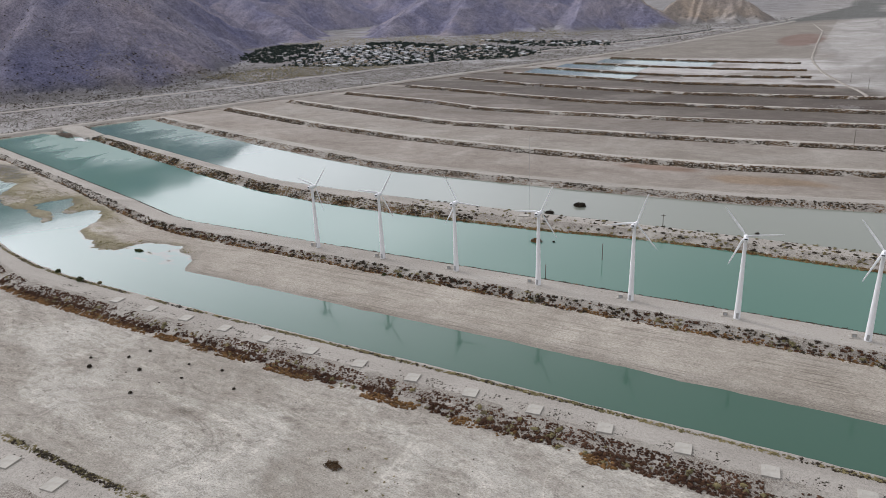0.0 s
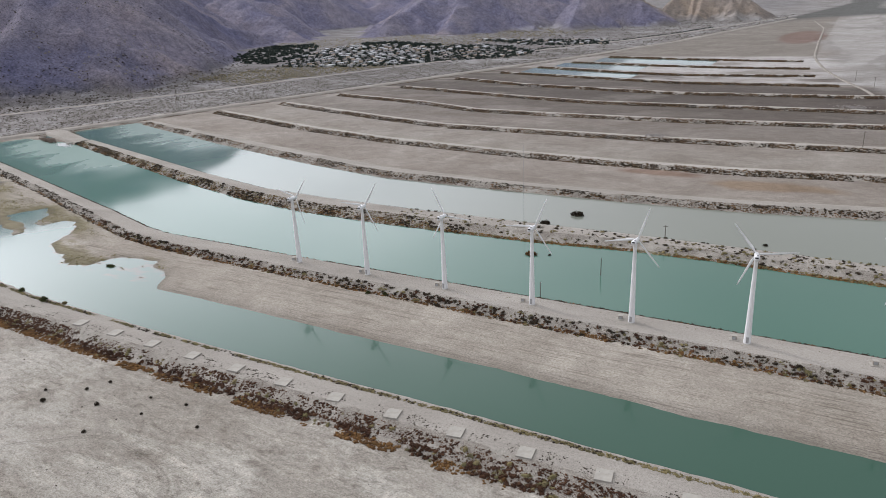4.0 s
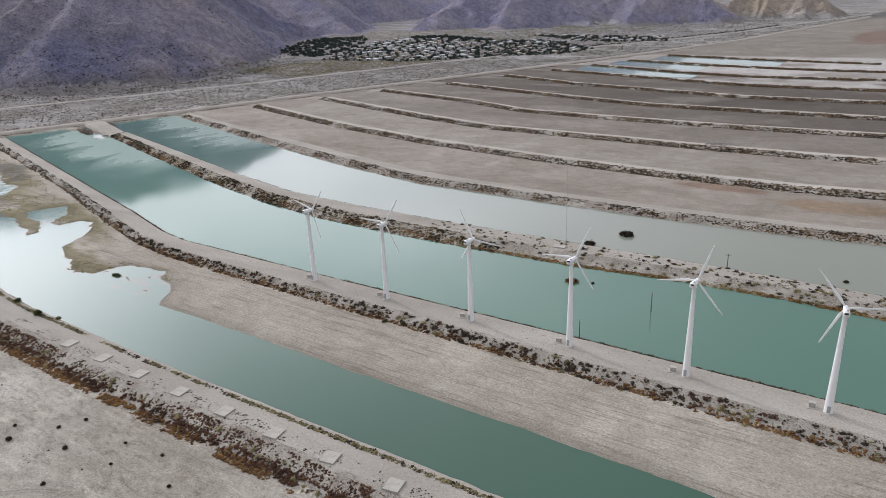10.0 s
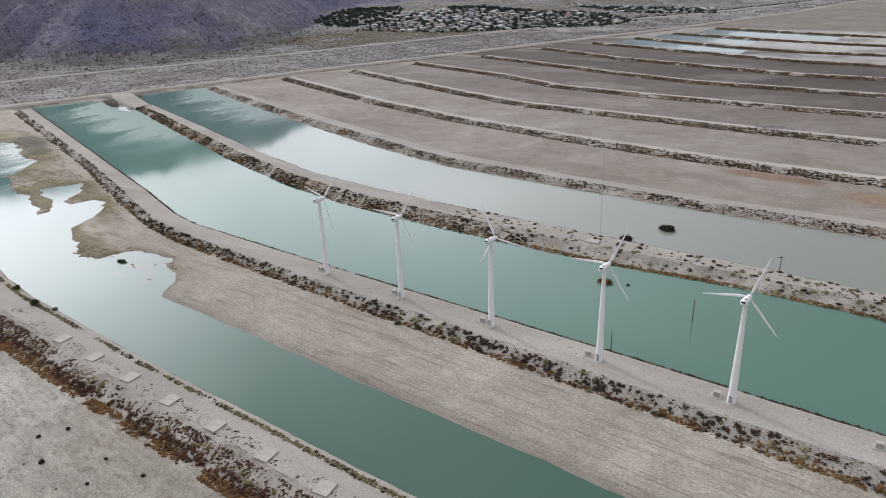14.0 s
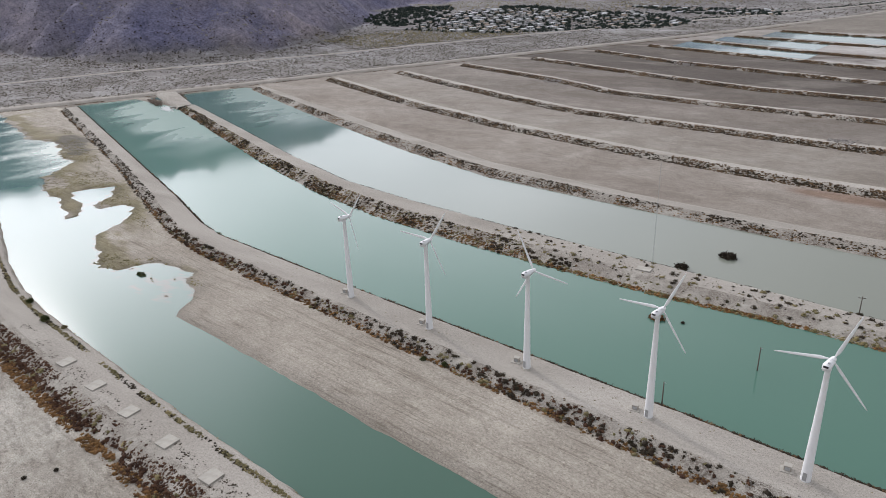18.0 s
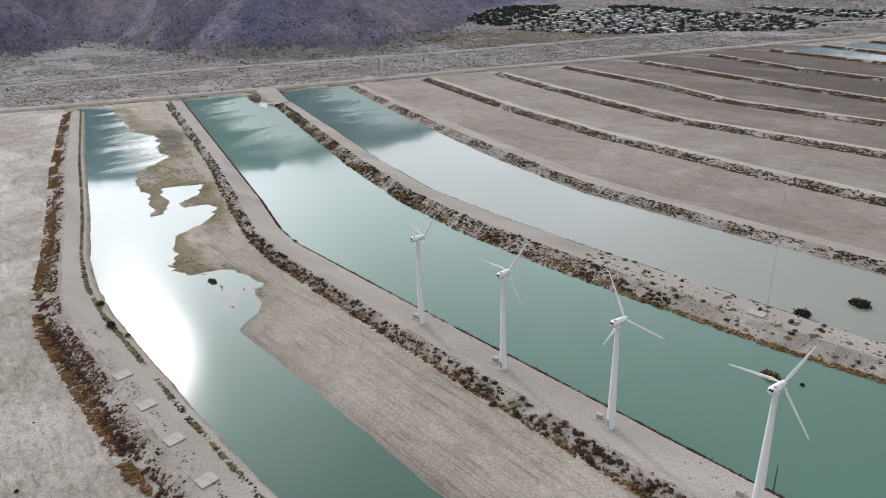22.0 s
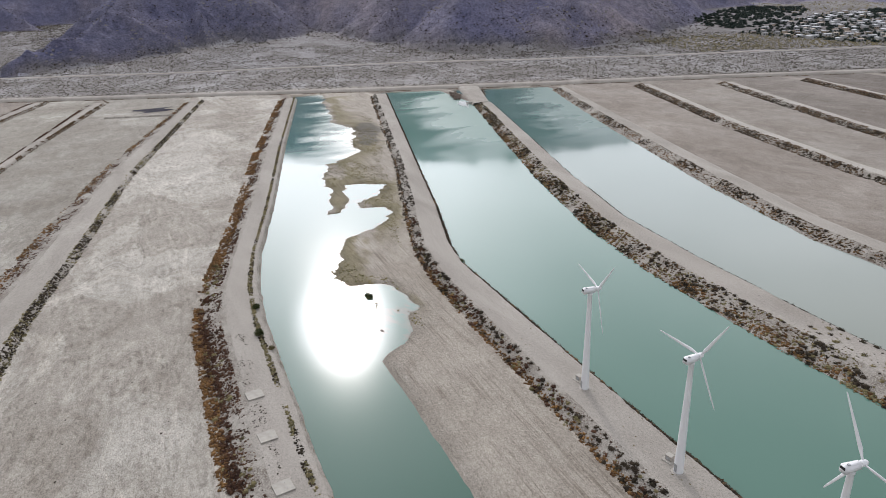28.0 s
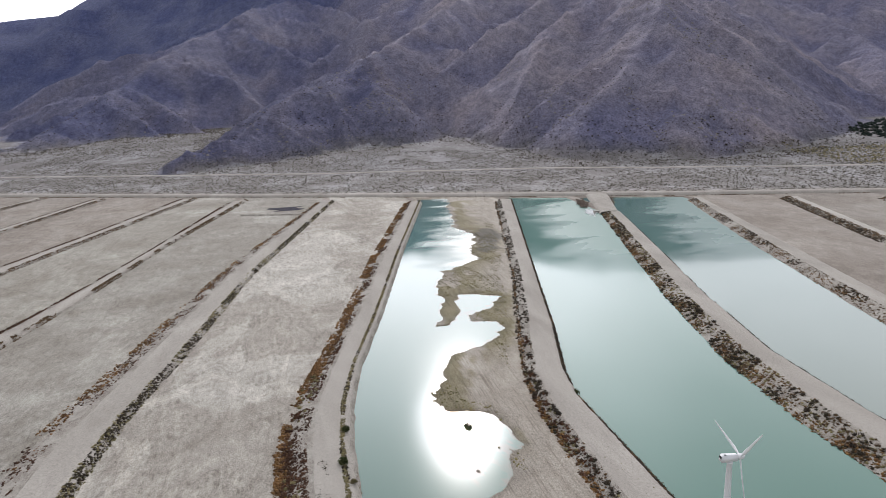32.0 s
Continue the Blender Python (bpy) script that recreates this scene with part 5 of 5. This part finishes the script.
_T = lambda n, x, y: float(levee_height(n, x, y))
build_bush(73.0, 94.8, -0.2, 2.7, 2.0, "scrub_dark", "dark dead bush standing in the milky pond", 1, 1.3)
build_bush(65.3, 77.6, 0.3, 2.3, 1.8, "scrub_dark", "dark bush with rusty twigs on the pond shore", 2, 1.2)
build_bush(73.2, 43.8, -0.25, 2.3, 1.3, "scrub_rust", "rust-coloured bush drowned in the turquoise pond", 3, 1.2)
build_bush(79.5, 45.5, -0.3, 0.7, 0.9, "scrub_dark", "small dark stump of brush in the turquoise pond", 4)
build_bush(-73.5, -60.3, _T("pad_levee", -73.5, -60.3), 1.3, 1.4, "scrub_green", "round green bush beside the levee road", 5)
build_bush(-57.5, -62.2, _T("pad_levee", -57.5, -62.2), 1.5, 1.6, "scrub_green", "round green bush beside the levee road", 6)
build_bush(-49, -60.6, _T("pad_levee", -49, -60.6), 1.0, 1.0, "scrub_olive", "greyish bush on the gravel shore", 7)
build_bush(-80.5, 6.3, 0.2, 1.5, 1.3, "scrub_green", "dark green bush at the bend of the waterline", 8)
build_bush(-70, -28.5, -0.05, 1.5, 0.55, "scrub_green", "low green bush on a mud spit", 9, 2.0)
build_bush(-44, 74.5, 0.4, 1.2, 1.0, "scrub_dark", "dark bush at the edge of the milky pond", 10)
build_bush(148, 84, -0.2, 1.0, 0.9, "scrub_dark", "dark brush standing in the milky pond", 11)
build_bush(38, -10.5, _T("turbine_levee", 38, -10.5), 1.1, 1.2, "scrub_green", "green bush on the levee slope", 12)
build_bush(44, -9.5, _T("turbine_levee", 44, -9.5), 1.0, 1.1, "scrub_green", "green bush on the levee slope", 13)
for _k, (_x, _y, _r) in enumerate([(0.6, -99, 0.8), (6, -90.5, 0.6), (15, -94, 0.7), (23, -103, 0.6), (8.5, -85.5, 0.55), (-4, -95.5, 0.45), (25, -86, 0.4), (36, -84.5, 0.45), (29, -92, 0.4), (46, -90, 0.5)]):
    build_bush(_x, _y, float(terrain(np.array(_x), np.array(_y))), _r, _r * 1.1, "scrub_dark", "small round dark bush on the dry field", 20 + _k)
build_bush(88, -103, float(terrain(np.array(88.0), np.array(-103.0))), 1.6, 0.7, "scrub_brown", "flattened brown bush on the dry field", 40, 1.6)


# ---- poles, mast, cabinets ----
def build_pole(x, y, z, h, arm, label):
    p = empty("utility_pole", pose(x, y, z, 0, 0, 20), label, "pole", "timber poles")
    bm = bmesh.new()
    lathe(bm, [(0.16, -1.2), (0.15, 0), (0.11, h)], 10)
    part("post", bm, M["wood"], p, smooth=True)
    if arm:
        bm = bmesh.new()
        box(bm, 1.8, 0.12, 0.14, (0, 0.14, h - 0.55), 0.01)
        a = part("crossarm", bm, M["wood"], p)
        for dx in (-0.8, -0.4, 0.8):
            bm = bmesh.new()
            lathe(bm, [(0.05, h - 0.48), (0.07, h - 0.38), (0.04, h - 0.28)], 8, pose(dx, 0.14, 0))
            part("insulator", bm, M["grey_metal"], a)
    else:
        bm = bmesh.new()
        box(bm, 0.5, 0.08, 0.08, (0.25, 0, h - 0.25), 0.01)
        part("bracket", bm, M["grey_metal"], p)


build_pole(102.2, 34.3, -0.4, 6.6, False, "dark timber post standing in the turquoise pond")
build_pole(91.0, 8.0, 0.2, 5.8, False, "thin dark timber post on the pond shore")
build_pole(114.3, 73.8, _T("middle_levee", 114.3, 73.8), 5.2, True, "short timber utility pole with a crossarm on the levee")
build_pole(178, 262, 1.4, 9.0, True, "timber utility pole on a dry basin levee")
for _x, _y in ((172, 562), (186, 514), (203, 466)):
    build_pole(_x, _y, float(terrain(np.array(_x), np.array(_y))), 9.5, True, "timber utility pole standing in the dry wash")


def build_mast(x, y):
    z = _T("middle_levee", x, y)
    t = empty("weather_mast", pose(x, y, z), "thin grey lattice mast on the middle levee", "mast")
    bm = bmesh.new()
    for k in range(3):
        a = 2.094 * k
        box(bm, 0.022, 0.022, 33, (0.11 * math.cos(a), 0.11 * math.sin(a), 16.5))
    part("legs", bm, M["grey_metal"], t)
    bm = bmesh.new()
    for i in range(44):
        a = 2.094 * (i % 3)
        b = a + 2.094
        p0, p1 = Vector((0.11 * math.cos(a), 0.11 * math.sin(a), 0.75 * i)), Vector((0.11 * math.cos(b), 0.11 * math.sin(b), 0.75 * i + 0.75))
        box(bm, 0.012, 0.012, (p1 - p0).length, m=Matrix.Translation((p0 + p1) / 2) @ (p1 - p0).to_track_quat("Z", "Y").to_matrix().to_4x4())
    part("bracing", bm, M["grey_metal"], t)


build_mast(58.8, 70.2)
_p = empty("mast_pad", pose(57.8, 66.8, _T("middle_levee", 57.8, 66.8) + 0.1, 0, 0, 8), "pale concrete slab beside the weather mast", "concrete slab")
_b = bmesh.new()
box(_b, 4.4, 3.0, 0.5, (0, 0, 0), 0.05)
part("slab", _b, M["concrete"], _p)


def build_cabinet(x, y):
    c = empty("transformer_cabinet", pose(x, y, _T("turbine_levee", x, y), 0, 0, 12), "pale steel transformer cabinet on a small slab", "cabinet", "cabinets at the turbines")
    bm = bmesh.new()
    box(bm, 2.3, 1.9, 0.3, (0, 0, 0.0), 0.04)
    part("plinth", bm, M["concrete"], c)
    bm = bmesh.new()
    box(bm, 1.25, 1.05, 1.0, (0.05, 0.05, 0.64), 0.05)
    body = part("body", bm, M["cabinet"], c)
    bm = bmesh.new()
    box(bm, 1.4, 1.2, 0.1, (0.05, 0.05, 1.19), 0.03)
    part("lid", bm, M["concrete"], c, "dull pale lid")
    bm = bmesh.new()
    box(bm, 0.9, 0.05, 0.72, (0.05, -0.49, 0.62), 0.01)
    part("door", bm, M["grey_metal"], body, "grey louvred door")


for _x in TURBINE_X:
    build_cabinet(_x - 3.3, 0.6)

# ---- inlet at the western end of the middle levee ----
def build_inlet():
    w = empty("inlet_structure", pose(-331.5, 127, 0.0, 0, 0, -18), "low concrete spillway with white churning water", "spillway")
    bm = bmesh.new()
    box(bm, 1.2, 9.0, 2.2, (-1.5, 3.0, 0.4), 0.08)
    part("headwall", bm, M["concrete"], w)
    for s in (-1, 1):
        bm = bmesh.new()
        box(bm, 4.5, 0.6, 1.8, (0.8, 3.0 + 4.2 * s, 0.2), 0.06)
        part("wingwall", bm, M["concrete"], w)
    n = 700
    p = np.stack([srng.normal(-3.0, 4.6, n), srng.normal(-3.2, 1.5, n), srng.uniform(-0.02, 0.35, n)], -1)
    scatter("foam", p, sizes_of(p, 0.2, 0.8), M["foam"], "white churning water", "", CLUMP_FAR, 0.5, w)
    p = np.stack([srng.normal(-366, 6, 500), 0 * srng.normal(0, 1, 500), np.full(500, 0.0)], -1)
    p[:, 1] = 132.5 - 0.28 * (p[:, 0] + 366) + srng.normal(0, 1.6, 500)
    p[:, 2] = srng.uniform(-0.2, 1.2, 500)
    scatter("rock_bank", p, sizes_of(p, 0.4, 1.2), M["rock_brown"], "heap of dark brown rock beside the spillway", "rocks", CLUMP_FAR, 0.7)
    x = srng.uniform(-384, -338, 320)
    p = np.stack([x, 164 - 0.48 * (x + 384) + srng.normal(0, 0.9, 320), srng.uniform(-0.2, 0.5, 320)], -1)
    scatter("rock_bank", p, sizes_of(p, 0.3, 0.8), M["rock_brown"], "line of dark brown rock along the pond corner", "rocks", CLUMP_FAR, 0.7)


build_inlet()


def end_fill():
    """Graded pads that join the middle levee to the embankment road."""
    for name, x0, x1, y0, y1 in (("levee_apron", -412, -324, 134, 158),):
        xs, ys = np.linspace(0, 1, 40), np.linspace(0, 1, 16)
        A, B = np.meshgrid(xs, ys)
        X = -398 + 72 * A
        mid = 158 - 0.33 * (X + 398)
        half = 10 - 2.5 * A
        Y = mid + (2 * B - 1) * half
        edge = np.minimum(B, 1 - B)
        Z = np.interp(edge, [0, 0.12, 0.5], [-0.8, 1.7, 1.9]) + 0.15 * (fractal(X, Y, 5, 131, 3) - 0.5)
        tagged(grid_mesh(name, X, Y, Z, M["road"]), "graded gravel apron joining levee and embankment road", "levee", kind="structure")


end_fill()


# ---- the village under the mountain ----
def house_parts(h, w, d, e, pitch, wall, roof):
    bm = bmesh.new()
    box(bm, w, d, e + 0.6, (0, 0, e / 2 - 0.3))
    part("wall", bm, wall, h)
    bm = bmesh.new()
    top = e + pitch
    o = 0.5
    v = [bm.verts.new(c) for c in ((-w / 2 - o, -d / 2 - o, e), (w / 2 + o, -d / 2 - o, e), (w / 2 + o, d / 2 + o, e), (-w / 2 - o, d / 2 + o, e), (-w / 2 - o, 0, top), (w / 2 + o, 0, top))]
    for f in ((0, 1, 5, 4), (2, 3, 4, 5), (0, 4, 3), (1, 2, 5), (3, 2, 1, 0)):
        bm.faces.new([v[i] for i in f])
    part("roof", bm, roof, h)
    for dx in (-w / 4, w / 4):
        bm = bmesh.new()
        box(bm, 1.4, 0.12, 1.1, (dx, -d / 2 - 0.03, e * 0.55))
        part("window", bm, M["dark"], h)


def village():
    walls = [M["house_white"], M["house_tan"], M["house_white"], M["house_grey"]]
    roofs = [M["roof_white"], M["roof_grey"], M["roof_white"], M["roof_tan"]]
    rr = random.Random(12)
    kinds = []
    for k in range(8):
        h = empty("house", pose(0, 0, -500), "small pale single-storey house with a low roof", "house", "village houses")
        house_parts(h, rr.uniform(5, 9.5), rr.uniform(3.5, 5.5), rr.uniform(2.2, 2.9), rr.uniform(0.4, 1.0), walls[k % 4], roofs[(k + k // 4) % 4])
        kinds.append(h)
    def inside(x, y, ring):
        hit = False
        for (x0, y0), (x1, y1) in zip(ring, ring[1:] + ring[:1]):
            if (y0 > y) != (y1 > y) and x < (x1 - x0) * (y - y0) / (y1 - y0) + x0:
                hit = not hit
        return hit

    core = [(-529, 569), (-560, 655), (-606, 790), (-590, 850), (-540, 880), (-458, 867), (-351, 690), (-420, 612)]
    east = [(-458, 867), (-352, 700), (-262, 770), (-250, 850), (-330, 930), (-400, 940)]
    north = [(-430, 1000), (-390, 1033), (-215, 1090), (-190, 1000), (-330, 960)]
    grove_ring = [(-660, 612), (-600, 577), (-545, 585), (-562, 684), (-640, 800), (-671, 830), (-734, 775)]
    spots = []
    for i in range(-45, 0):
        for j in range(32, 66):
            x, y = i * 15 + rr.uniform(-4, 4) - 0.35 * (j - 40) * 4, j * 17 + rr.uniform(-4, 4)
            if inside(x, y, core) and rr.random() < 0.80 or inside(x, y, east) and rr.random() < 0.34 or inside(x, y, north) and rr.random() < 0.42:
                spots.append((x, y))
            elif inside(x, y, grove_ring) and rr.random() < 0.06:
                spots.append((x, y))
    used = 0
    for x, y in spots:
        if float(ridge_height(np.array(x), np.array(y))) > 10:
            continue
        z = float(terrain(np.array(x), np.array(y)))
        m = pose(x, y, z, 0, 0, 70 + rr.choice((0, 90)) + rr.uniform(-8, 8))
        if used < 8:
            kinds[used].matrix_basis = m
        else:
            copy_thing(kinds[rr.randrange(8)], m)
        used += 1
    # groves and garden trees
    def grove(n, ring, lo, hi, label):
        xs, ys = [p[0] for p in ring], [p[1] for p in ring]
        p = []
        while len(p) < n:
            x, y = srng.uniform(min(xs), max(xs)), srng.uniform(min(ys), max(ys))
            if inside(x, y, ring):
                p.append((x, y))
        p = np.array(p)
        s = srng.uniform(lo, hi, n)
        z = terrain(p[:, 0], p[:, 1])
        scatter("trees", np.stack([p[:, 0], p[:, 1], z], -1), s, M["tree_dark"], label, "trees", CLUMP_NEAR, 1.0)

    grove(430, grove_ring, 1.8, 3.8, "dark green grove of village trees")
    grove(1500, core, 1.1, 2.6, "dark garden trees between the houses")
    grove(150, [(-590, 850), (-540, 882), (-458, 870), (-452, 900), (-545, 915), (-600, 880)], 2.4, 4.2, "dark belt of trees behind the houses")
    grove(650, east, 1.2, 2.8, "dark garden trees between scattered houses")
    grove(380, north, 1.4, 3.0, "dark garden trees between scattered houses")
    y = srng.uniform(700, 1400, 260)
    x = ROAD_2(y) - srng.uniform(8, 16, 260)
    scatter("trees", np.stack([x, y, terrain(x, y)], -1), srng.uniform(0.9, 2.0, 260), M["tree_dark"], "line of dark shrubs along the far track", "trees", CLUMP_FAR, 1.2)


village()
